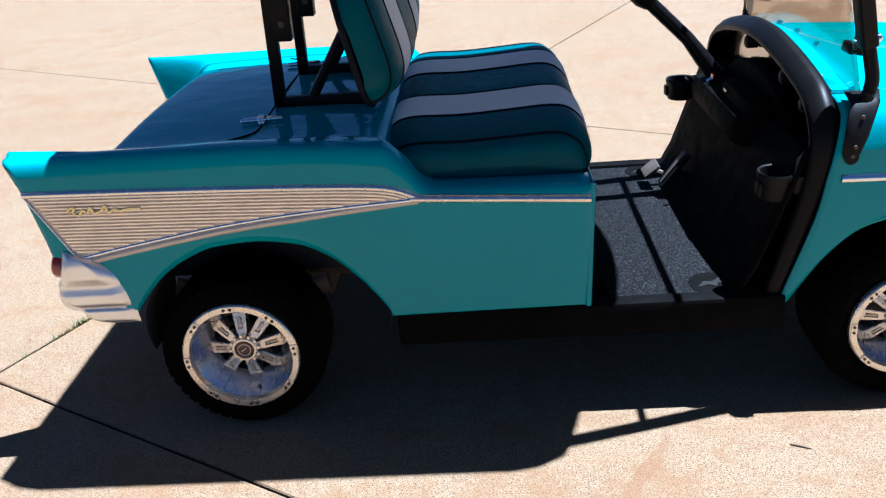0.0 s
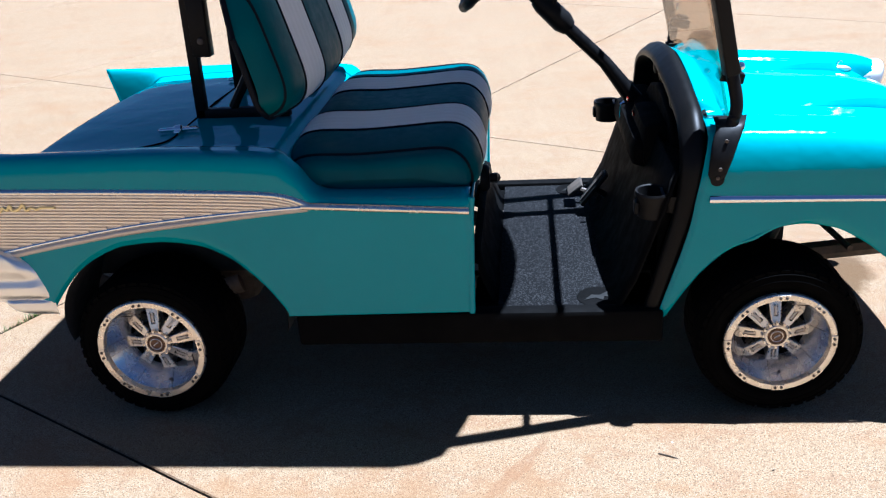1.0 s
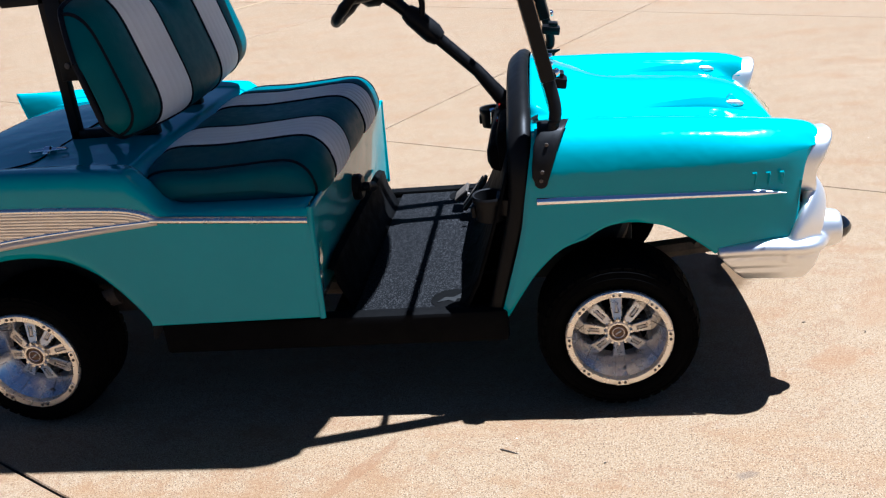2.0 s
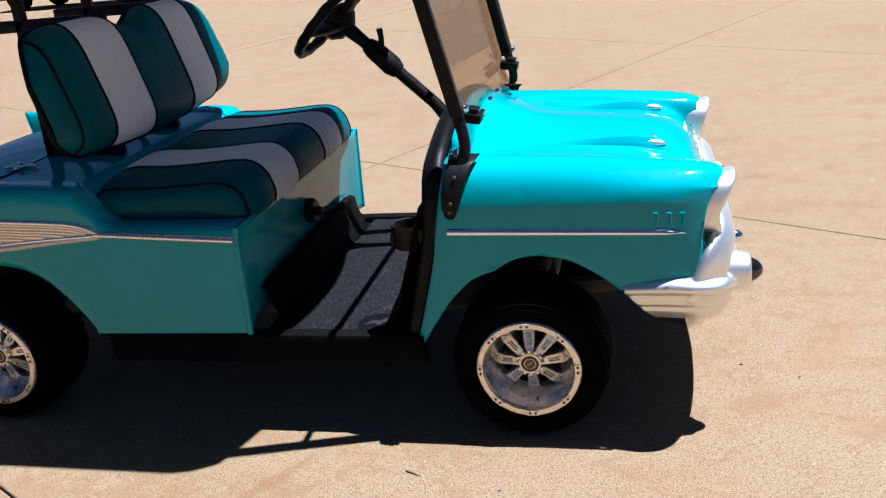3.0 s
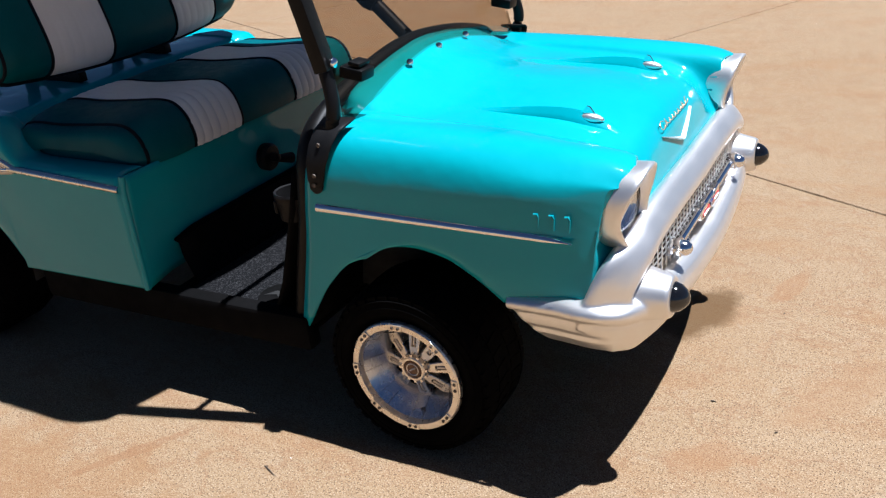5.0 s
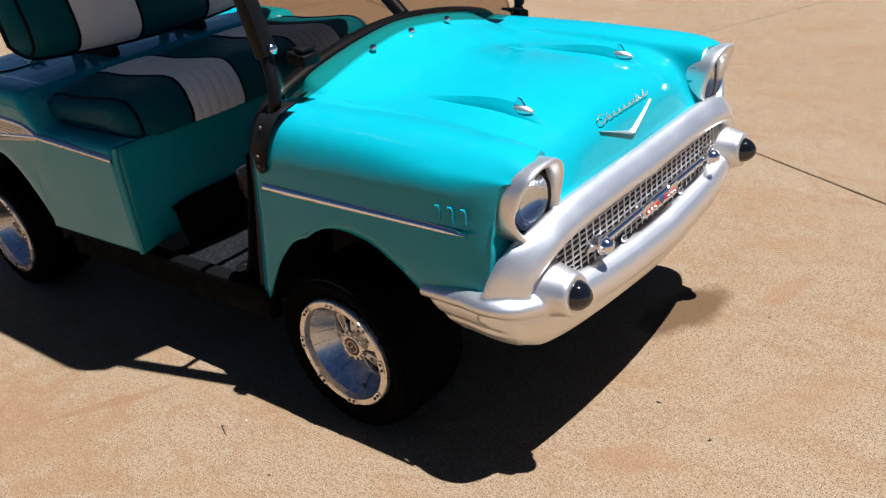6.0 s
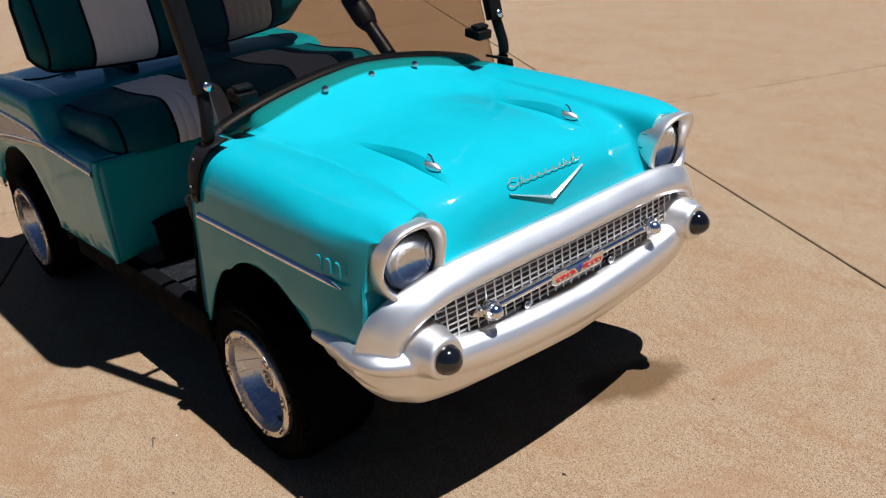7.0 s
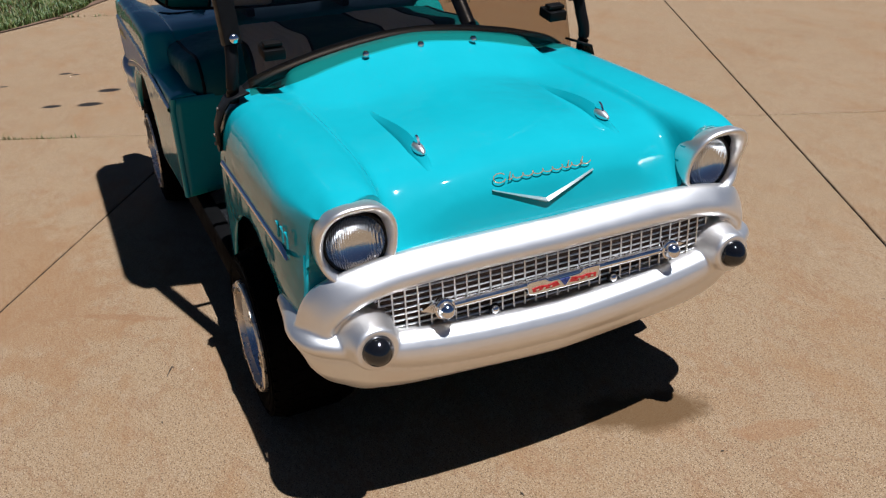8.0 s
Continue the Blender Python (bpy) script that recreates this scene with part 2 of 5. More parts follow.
M_CONCRETE = mat_concrete()
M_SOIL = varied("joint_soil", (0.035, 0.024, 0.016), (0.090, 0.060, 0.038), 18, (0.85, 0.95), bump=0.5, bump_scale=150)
M_REDSOIL = varied("bare_earth", (0.20, 0.10, 0.055), (0.28, 0.16, 0.09), 6, (0.85, 0.95), bump=0.6, bump_scale=60, dist=0.01)
M_ASPHALT = varied("asphalt", (0.030, 0.030, 0.036), (0.05, 0.05, 0.056), 8, (0.8, 0.9), bump=0.4, bump_scale=200)
M_YELLOW = varied("faded_yellow_paint", (0.62, 0.38, 0.14), (0.58, 0.42, 0.24), 9, (0.7, 0.85), bump=0.2)
M_TWIG = varied("dry_twig", (0.06, 0.04, 0.02), (0.10, 0.07, 0.04), 80, (0.7, 0.9))


def mat_chip():
    q = Mat("stone_chips", (0.3, 0.25, 0.2), 0.85)
    info = q.t.nodes.new("ShaderNodeNewGeometry")
    q.color(q.ramp(info.outputs["Random Per Island"], [(0.0, (0.05, 0.035, 0.02)), (0.5, (0.16, 0.09, 0.045)), (0.75, (0.55, 0.48, 0.38)), (1.0, (0.75, 0.70, 0.62))]))
    return q.m


M_CHIP = mat_chip()


def mat_grass():
    q = Mat("grass_blades", (0.06, 0.10, 0.025), 0.6)
    info = q.t.nodes.new("ShaderNodeNewGeometry")
    q.color(q.ramp(info.outputs["Random Per Island"], [(0.0, (0.030, 0.062, 0.008)), (0.7, (0.070, 0.105, 0.014)), (1.0, (0.17, 0.14, 0.045))]))
    return q.m


M_GRASS = mat_grass()


# ---- geometry helpers ----
def part(name, bm, material, parent=None, label="", smooth=40, thick=0.0, bevel=0.0):
    """Links a bmesh as one mesh object under parent."""
    me = bpy.data.meshes.new(name)
    if bm.faces:
        bmesh.ops.recalc_face_normals(bm, faces=bm.faces)
    bm.to_mesh(me)
    bm.free()
    me.materials.append(material)
    if smooth:
        me.polygons.foreach_set("use_smooth", [True] * len(me.polygons))
        me.set_sharp_from_angle(angle=radians(smooth))
    ob = new(name, me)
    if parent:
        ob.parent = parent
    if label:
        tagged(ob, label)
    if thick:
        so = ob.modifiers.new("thickness", "SOLIDIFY")
        so.thickness, so.offset = thick, -1
    if bevel:
        bv = ob.modifiers.new("rounding", "BEVEL")
        bv.width, bv.segments, bv.limit_method = bevel, 2, "ANGLE"
    return ob


def shared(name, me, parent, m=None):
    """One more object on a mesh that is already there."""
    ob = new(name, me)
    ob.parent = parent
    if m is not None:
        ob.matrix_basis = m
    return ob


def curve_through(keys):
    """A smooth function through (x, value) keys, with no overshoot."""
    xs = np.array([k[0] for k in keys], float)
    ys = np.array([k[1] for k in keys], float)
    h, d = np.diff(xs), np.diff(ys) / np.diff(xs)
    s = np.zeros(len(xs))
    s[0], s[-1] = d[0], d[-1]
    for i in range(1, len(xs) - 1):
        s[i] = 0 if d[i - 1] * d[i] <= 0 else 2 * d[i - 1] * d[i] / (d[i - 1] + d[i])

    def value(x):
        x = np.clip(x, xs[0], xs[-1])
        i = np.clip(np.searchsorted(xs, x) - 1, 0, len(h) - 1)
        u = (x - xs[i]) / h[i]
        return ((1 + 2 * u) * (1 - u) ** 2 * ys[i] + u * (1 - u) ** 2 * h[i] * s[i] + u * u * (3 - 2 * u) * ys[i + 1] + u * u * (u - 1) * h[i] * s[i + 1])

    return value


def smooth_path(points, n):
    """n points on a Catmull-Rom curve through the given ones."""
    p = np.array(points, float)
    p = np.vstack([2 * p[0] - p[1], p, 2 * p[-1] - p[-2]])
    out = []
    for q in np.linspace(0, len(p) - 3 - 1e-6, n):
        i = int(q)
        u = q - i
        a, b, c, d = p[i], p[i + 1], p[i + 2], p[i + 3]
        out.append(0.5 * (2 * b + (c - a) * u + (2 * a - 5 * b + 4 * c - d) * u * u + (3 * b - a - 3 * c + d) * u ** 3))
    return np.array(out)


def sheet(bm, grid, wrap_i=False, wrap_j=False):
    """Faces over a grid of points, grid[i][j] = (x, y, z)."""
    rows = [[bm.verts.new(tuple(map(float, p))) for p in row] for row in grid]
    ni, nj = len(rows), len(rows[0])
    for i in range(ni if wrap_i else ni - 1):
        for j in range(nj if wrap_j else nj - 1):
            quad = [rows[i][j], rows[i][(j + 1) % nj], rows[(i + 1) % ni][(j + 1) % nj], rows[(i + 1) % ni][j]]
            if len({v.co.to_tuple(6) for v in quad}) >= 3:
                bm.faces.new(quad)
    return rows


def fill(bm, ring):
    bm.faces.new(ring)


def tube(bm, points, radius, seg=12, flat=1.0, cap=True, up=(0, 0, 1)):
    """A round (or, with flat, oval) bar along points; radius may be a list."""
    pts = [Vector(map(float, p)) for p in points]
    radii = radius if hasattr(radius, "__len__") else [radius] * len(pts)
    side = None
    rows = []
    for i, p in enumerate(pts):
        way = (pts[min(i + 1, len(pts) - 1)] - pts[max(i - 1, 0)]).normalized()
        ref = Vector(up)
        if abs(way.dot(ref)) > 0.95:
            ref = Vector((0, 1, 0)) if abs(way.y) < 0.9 else Vector((1, 0, 0))
        a = way.cross(ref).normalized()
        if side is not None and a.dot(side) < 0:
            a = -a
        side = a
        b = way.cross(a).normalized()
        rows.append([p + a * (radii[i] * math.cos(k)) + b * (radii[i] * flat * math.sin(k)) for k in np.linspace(0, 2 * math.pi, seg, endpoint=False)])
    made = sheet(bm, rows, wrap_j=True)
    if cap:
        fill(bm, made[0][::-1])
        fill(bm, made[-1])
    return made


def block(bm, size, centre, turn=None, bevel=0.0):
    """A box of that size, bevelled, turned and moved."""
    made = bmesh.ops.create_cube(bm, size=1.0)["verts"]
    bmesh.ops.scale(bm, vec=size, verts=made)
    if bevel:
        edges = list({e for v in made for e in v.link_edges})
        out = bmesh.ops.bevel(bm, geom=edges, offset=bevel, segments=2, affect="EDGES", profile=0.5)
        made = list({v for f in out["faces"] for v in f.verts} | {v for v in made if v.is_valid})
    m = Matrix.Translation(centre) @ (turn.to_4x4() if turn is not None else Matrix())
    bmesh.ops.transform(bm, matrix=m, verts=made)
    return made


def lathe(bm, profile, seg=32, m=None, close=True):
    """Spins (along, radius) pairs round the x axis."""
    rows = [[Vector((a, r * math.cos(k), r * math.sin(k))) for k in np.linspace(0, 2 * math.pi, seg, endpoint=False)] for a, r in profile]
    if m is not None:
        rows = [[m @ p for p in row] for row in rows]
    made = sheet(bm, rows, wrap_j=True)
    if close:
        if profile[0][1] > 1e-5:
            fill(bm, made[0][::-1])
        if profile[-1][1] > 1e-5:
            fill(bm, made[-1])
    bmesh.ops.remove_doubles(bm, verts=[v for r in made for v in r], dist=1e-6)


def prism(bm, outline, depth, m=None):
    """An outline in x, y pushed out along z by depth."""
    low = [bm.verts.new((x, y, 0)) for x, y in outline]
    top = [bm.verts.new((x, y, depth)) for x, y in outline]
    n = len(outline)
    bm.faces.new(low[::-1])
    bm.faces.new(top)
    for i in range(n):
        bm.faces.new([low[i], low[(i + 1) % n], top[(i + 1) % n], top[i]])
    if m is not None:
        bmesh.ops.transform(bm, matrix=m, verts=low + top)


def mirrored(points):
    """A path on the near side, carried on to the far side as its mirror image."""
    p = np.array(points, float)
    q = p[::-1].copy()
    q[:, 1] *= -1
    return np.vstack([p, q[1:] if abs(p[-1, 1]) < 1e-6 else q])


def section_spline(controls, n):
    return smooth_path(controls, n)


# ---- ground ----
JOINT_AT = Vector((0.42, 2.32, 0.0))
JOINT_TURN = radians(-29.3)
CROSS_TURN = radians(63.0)
ALONG = Vector((math.cos(JOINT_TURN), math.sin(JOINT_TURN), 0))
ACROSS = Vector((math.cos(CROSS_TURN), math.sin(CROSS_TURN), 0))


def on_slabs(a, b, z=0.0):
    b -= a * 0.14 * min(1.0, max(0.0, b / 4.3))  # the far joints run askew
    return JOINT_AT + ALONG * a + ACROSS * b + Vector((0, 0, z))


bm = bmesh.new()
bmesh.ops.create_grid(bm, x_segments=8, y_segments=8, size=400)
bmesh.ops.translate(bm, vec=(0, 0, -0.035), verts=bm.verts)
ground = tagged(part("ground", bm, M_SOIL), "bare dark soil under and between the concrete slabs", "ground", kind="structure")

pavement = tagged(new("pavement"), "wide tan broomed concrete driveway with cut joints", "pavement", kind="structure")


def slab(a0, a1, b0, b1):
    """One cast slab with slightly worn, uneven edges."""
    bm = bmesh.new()
    gap, slit = 0.0055, 0.0036
    a0, a1, b0, b1 = a0 + gap, a1 - gap, b0 + slit, b1 - slit
    rim = []
    step = 0.12 if max(abs(a0), abs(a1), abs(b0), abs(b1)) < 9 else 2.0
    for (p, q) in (((a0, b0), (a1, b0)), ((a1, b0), (a1, b1)), ((a1, b1), (a0, b1)), ((a0, b1), (a0, b0))):
        n = max(2, int(math.hypot(q[0] - p[0], q[1] - p[1]) / step))
        for i in range(n):
            u = i / n
            wob = 0.0025 * noise.noise((p[0] * 3 + u * 31.7, p[1] * 5 - u * 13.1, 2.0))
            rim.append((p[0] + (q[0] - p[0]) * u + wob, p[1] + (q[1] - p[1]) * u + wob))
    ca, cb = (a0 + a1) / 2, (b0 + b1) / 2
    top = [bm.verts.new(on_slabs(a - 0.004 * np.sign(a - ca), b - 0.003 * np.sign(b - cb), 0)) for a, b in rim]
    low = [bm.verts.new(on_slabs(a, b, -0.004)) for a, b in rim]
    base = [bm.verts.new(on_slabs(a, b, -0.10)) for a, b in rim]
    bm.faces.new(top)
    n = len(rim)
    for i in range(n):
        k = (i + 1) % n
        bm.faces.new([low[i], low[k], top[k], top[i]])
        bm.faces.new([base[i], base[k], low[k], low[i]])
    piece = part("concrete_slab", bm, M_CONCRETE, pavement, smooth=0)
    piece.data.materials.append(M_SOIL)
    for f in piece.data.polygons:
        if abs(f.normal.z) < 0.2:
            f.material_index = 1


A_LINES = [-3.80, 0.0, 4.6, 9.2, 13.8, 18.4]
B_LINES = [-11.8, -7.4, -2.9, 0.0, 4.3, 8.7, 13.0, 17.4]
for a0, a1 in zip(A_LINES, A_LINES[1:]):
    for b0, b1 in zip(B_LINES, B_LINES[1:]):
        slab(a0, a1, b0, b1)
for b0, b1 in zip(B_LINES[2:], B_LINES[3:]):
    slab(-8.1, -3.80, b0, b1)
    slab(-12.5, -8.1, b0, b1)
for a0 in (-16.9, -21.3, -25.7, -30.1):
    for b0, b1 in zip(B_LINES[3:], B_LINES[4:]):
        slab(a0, a0 + 4.4, b0, b1)
slab(-8.1, -3.80, -7.4, -2.9)
slab(-12.5, -8.1, -7.4, -2.9)

# asphalt lane beyond the concrete
bm = bmesh.new()
road_rim = [(-70, 34), (-30.0, 33.0), (-17.0, 24.5), (-11.0, 20.3), (-4.0, 14.7), (-0.6, 13.6), (8, 17), (60, 60), (-20, 90), (-70, 80)]
lane = [bm.verts.new((x, y, 0.012)) for x, y in road_rim]
bm.faces.new(lane)
tagged(part("road", bm, M_ASPHALT, smooth=0), "dark worn asphalt lane beyond the concrete", "road", kind="structure")

# faded painted line
bm = bmesh.new()
p, q = Vector((-3.2, 8.05, 0.0045)), Vector((-1.2, 13.3, 0.0045))
w = (q - p).normalized().cross(Vector((0, 0, 1))) * 0.035
bm.faces.new([bm.verts.new(v) for v in (p - w, p + w, q + w, q - w)])
tagged(part("road_marking", bm, M_YELLOW, smooth=0), "thin faded yellow paint line on the concrete", "line", kind="structure")


# grass bank and weeds in the joints
def blade(bm, base, height, lean, width):
    tip = base + Vector((lean[0], lean[1], height))
    mid = base + Vector((lean[0] * 0.35, lean[1] * 0.35, height * 0.6))
    s = Vector((-lean[1], lean[0], 0))
    s = (s.normalized() if s.length > 1e-6 else Vector((1, 0, 0))) * width
    a, b, c, d = (bm.verts.new(v) for v in (base - s, base + s, mid + s * 0.7, mid - s * 0.7))
    e = bm.verts.new(tip)
    bm.faces.new((a, b, c, d))
    bm.faces.new((d, c, e))


bm = bmesh.new()
rng = random.Random(4)
BANK_X = [-24.0, -13.0, -9.0, -6.5, -6.0, -5.35, -5.05, -4.75, -4.4]
BANK_Y = [5.5, 2.0, 0.7, -0.05, -0.36, -0.70, -1.02, -1.36, -2.9]
bank = list(zip(BANK_X, BANK_Y)) + [(-4.2, -6.0), (-8, -24), (-30, -20)]
earth = [bm.verts.new((x, y, 0.010)) for x, y in bank]
bm.faces.new(earth)
tagged(part("earth_bank", bm, M_REDSOIL, smooth=0), "strip of bare reddish earth along the concrete edge", "ground", kind="structure")
bm = bmesh.new()
for _ in range(60000):
    x = -4.6 - rng.random() ** 1.5 * 8.0
    edge = float(np.interp(x, BANK_X, BANK_Y)) - 0.07 + 0.12 * noise.noise((x * 2, 0.3, 0))
    y = edge - rng.random() ** 1.4 * 4.0
    if noise.noise((x * 1.3, y * 1.3, 5)) < -0.42:
        continue
    h = rng.uniform(0.025, 0.075)
    k = rng.uniform(0, 2 * math.pi)
    blade(bm, Vector((x, y, 0.008)), h, (math.cos(k) * h * 0.5, math.sin(k) * h * 0.5), rng.uniform(0.003, 0.006))
tagged(part("grass", bm, M_GRASS, smooth=0), "uneven green lawn grass at the driveway edge", "grass", kind="stuff")


weeds = bmesh.new()


def weed(bm, a, b, n, size):
    for _ in range(n):
        o = on_slabs(a + rng.gauss(0, 0.002), b + rng.gauss(0, size * 0.9), -0.014)
        h = rng.uniform(0.2, 0.8) * size
        k = rng.uniform(0, 2 * math.pi)
        blade(bm, o, h + 0.012, (math.cos(k) * h * 0.8, math.sin(k) * h * 0.8), size * 0.06)


for a, b, n, size in ((0, -2.55, 40, 0.035), (0, -2.63, 26, 0.03), (0, -2.78, 18, 0.02), (0, -3.55, 22, 0.035), (0, -3.72, 26, 0.04),
                      (0, -3.92, 34, 0.045), (0, -3.80, 18, 0.03), (0, -4.3, 20, 0.04), (0, -4.55, 12, 0.035), (-3.80, -3.6, 60, 0.08),
                      (-3.80, -3.3, 46, 0.07), (-3.80, -2.9, 50, 0.07), (-3.80, -2.4, 40, 0.06), (-3.80, -1.8, 36, 0.06), (-3.80, -4.0, 60, 0.09),
                      (-3.80, -5.85, 40, 0.07), (-3.80, -5.6, 50, 0.08), (-3.80, -5.35, 30, 0.06), (-3.80, -5.1, 24, 0.05), (-3.80, -4.6, 20, 0.05), (-0.002, 1.45, 10, 0.02)):
    weed(weeds, a, b, n, size)
tagged(part("weeds", weeds, M_GRASS, smooth=0), "small dry weed tufts growing in the concrete joints", "weeds", kind="stuff")

for (x, y, turn, size) in ((1.379, -0.745, -24, 0.05), (2.272, -0.127, 10, 0.012), (2.43, -0.2, 40, 0.009), (2.36, 0.35, 80, 0.008), (1.62, -0.80, 20, 0.007)):
    bm = bmesh.new()
    r = radians(turn)
    tube(bm, [(x - math.cos(r) * size / 2, y - math.sin(r) * size / 2, 0.002), (x, y, 0.0026), (x + math.cos(r) * size / 2, y + math.sin(r) * size / 2, 0.0018)], [0.0012, 0.0019, 0.0008], 6)
    tagged(part("twig", bm, M_TWIG), "small dark dry twig lying on the concrete", "twig", "litter on the concrete")

# tiny chips of stone and dry leaf crumbs
bm = bmesh.new()
rng = random.Random(11)
for k in range(150):
    x, y = rng.uniform(-3.5, 7.0), rng.uniform(-1.9, 7.5)
    size = rng.uniform(0.002, 0.006)
    c = Vector((x, y, size * 0.3))
    ring = [c + Vector((math.cos(a) * size * rng.uniform(0.6, 1.3), math.sin(a) * size * rng.uniform(0.5, 1.0), -size * 0.3)) for a in np.linspace(0, 2 * math.pi, 6, endpoint=False)]
    top = bm.verts.new(c + Vector((0, 0, size * 0.35)))
    vs = [bm.verts.new(v) for v in ring]
    for i in range(6):
        bm.faces.new((vs[i], vs[(i + 1) % 6], top))
tagged(part("grit", bm, M_CHIP, smooth=0), "scattered tiny stone chips and dry crumbs on the concrete", "grit", kind="stuff")

# ---- golf cart ----
cart = tagged(new("golf_cart"), "turquoise golf cart styled like a finned 1950s car, silver bumper", "golf cart")
WHEEL_R, AXLE_Z, TRACK = 0.222, 0.216, 0.455


# --- front shell ---
arch_front = curve_through([(1.393, 0.275), (1.43, 0.335), (1.478, 0.403), (1.563, 0.481), (1.641, 0.517), (1.716, 0.529), (1.788, 0.518), (1.859, 0.482), (1.922, 0.434), (1.96, 0.40)])
crest = curve_through([(1.47, 0.776), (1.50, 0.775), (1.58, 0.772), (1.75, 0.765), (1.95, 0.752), (2.08, 0.741), (2.13, 0.733), (2.165, 0.722), (2.184, 0.712)])
hood_mid = curve_through([(1.47, 0.861), (1.50, 0.851), (1.54, 0.833), (1.60, 0.812), (1.70, 0.780), (1.80, 0.767), (1.95, 0.755), (2.05, 0.738), (2.11, 0.712), (2.143, 0.672), (2.160, 0.610), (2.165, 0.575)])
hood_edge = curve_through([(1.47, 0.836), (1.50, 0.827), (1.54, 0.809), (1.60, 0.786), (1.70, 0.752), (1.80, 0.745), (1.95, 0.738), (2.05, 0.720), (2.11, 0.698), (2.143, 0.660), (2.160, 0.605), (2.165, 0.575)])
valley = curve_through([(1.47, 0.810), (1.50, 0.801), (1.54, 0.784), (1.58, 0.770), (1.70, 0.750), (1.85, 0.738), (2.00, 0.722), (2.08, 0.695), (2.12, 0.655), (2.145, 0.610), (2.165, 0.575)])


def front_controls(s):
    """The control points of the half section at s (0: the cowl's rear edge, 1: the nose)."""
    e = s ** 0.85
    x0 = 1.372 + (2.125 - 1.372) * e
    zb = 0.275 if x0 < 1.393 else (float(arch_front(x0)) if x0 < 1.935 else 0.434 + (x0 - 1.935) * 0.15)
    rows = [(x0, -0.520, zb)]
    for z, xr, xf, y in ((0.50, 1.436, 2.122, -0.528), (0.60, 1.454, 2.132, -0.527), (0.68, 1.468, 2.148, -0.522)):
        x = xr + (xf - xr) * e
        y += (0.030 if z > 0.65 else 0.022 if z > 0.55 else 0.011) * max(0.0, (e - 0.75) / 0.25) ** 2
        rows.append((x, y, max(z, zb + (z - 0.44) * 0.12 + 0.012)))
    x = 1.480 + (2.170 - 1.480) * e
    rows.append((x, -0.497 + 0.020 * max(0.0, (e - 0.75) / 0.25) ** 2, float(crest(x)) - 0.028))
    x = 1.480 + (2.184 - 1.480) * e
    rows.append((x, -0.440, float(crest(x))))
    x = 1.480 + (2.166 - 1.480) * e
    rows.append((x, -0.360 - 0.004 * e, float(crest(x)) - (0.004 if e < 0.6 else 0.004 + (e - 0.6) * 0.02)))
    x = 1.480 + (2.165 - 1.480) * e
    rows.append((x, -0.325, float(valley(x))))
    x = 1.480 + (2.165 - 1.480) * e
    rows.append((x, -0.215, float(hood_edge(x))))
    rows.append((x, -0.110, float(0.35 * hood_edge(x) + 0.65 * hood_mid(x))))
    x = 1.480 + (2.165 - 1.480) * e
    rows.append((x, 0.0, float(hood_mid(x))))
    return rows


stations = np.r_[np.linspace(0, 0.86, 64, endpoint=False), np.linspace(0.86, 1.0, 26)]
front_grid = []
for s in stations:
    half = front_controls(s)
    whole = half + [(x, -y, z) for x, y, z in half[-2::-1]]
    front_grid.append(section_spline(whole, 121))
bm = bmesh.new()
sheet(bm, front_grid)
front_body = part("front_body", bm, M_PAINT, cart, "turquoise front cowl, hood and fenders", smooth=60, thick=0.007)

# nose panels that close the fenders behind the lamps
for side in (-1, 1):
    rows = []
    for z in np.linspace(0.425, 0.610, 14):
        xe = float(np.interp(z, (0.425, 0.50, 0.60, 0.68), (2.112, 2.117, 2.130, 2.146)))
        ye = float(np.interp(z, (0.425, 0.50, 0.60, 0.68), (0.515, 0.5155, 0.510, 0.505)))
        bulge = float(np.interp(z, (0.425, 0.545, 0.575, 0.62, 0.70), (0.026, 0.026, -0.002, -0.030, -0.045)))
        rows.append([(xe + bulge * math.sin(a), side * (ye - 0.155 * (1 - math.cos(a))), z) for a in np.linspace(0, math.pi / 2, 14)])
    bm = bmesh.new()
    sheet(bm, rows)
    part("nose_panel", bm, M_PAINT, front_body)

# raised hood windsplits with bullet ornaments
for side in (-1, 1):
    rows = []
    for x in np.linspace(1.71, 2.10, 36):
        u = (x - 1.71) / 0.39
        h = 0.025 * math.sin(math.pi * min(1, u * 1.3) * 0.5) ** 1.2 * (1 if u < 0.76 else max(0.0, (1 - u) / 0.24) ** 1.2)
        wv = (0.009 + 0.013 * u) * (1 if u < 0.76 else 1 - 0.65 * (u - 0.76) / 0.24)
        z0 = float(hood_edge(x)) - 0.003
        rows.append([(x, side * 0.22 + wv * k, z0 + h * max(0, 1 - abs(k)) ** 0.9 + (0 if abs(k) < 1 else -0.003)) for k in np.linspace(-1, 1, 11)])
    bm = bmesh.new()
    sheet(bm, rows)
    part("hood_ridge", bm, M_PAINT, front_body)
    bm = bmesh.new()
    lathe(bm, [(-0.026, 0.0), (-0.022, 0.007), (-0.010, 0.0108), (0.004, 0.0115), (0.016, 0.009), (0.026, 0.005), (0.031, 0.0)], 20, pose(2.020, side * 0.22, float(hood_edge(2.02)) + 0.010, 0, 6, 0))
    part("hood_ornament", bm, M_SILVER, front_body, "silver bullet hood ornament")
    bm = bmesh.new()
    prism(bm, [(-0.02, 0.0), (0.012, 0.0), (0.002, 0.016), (-0.006, 0.019)], 0.005, pose(2.018, side * 0.22 + 0.0025, float(hood_edge(2.02)) + 0.018, 90, 0, 0))
    part("ornament_fin", bm, M_CHROME, front_body)

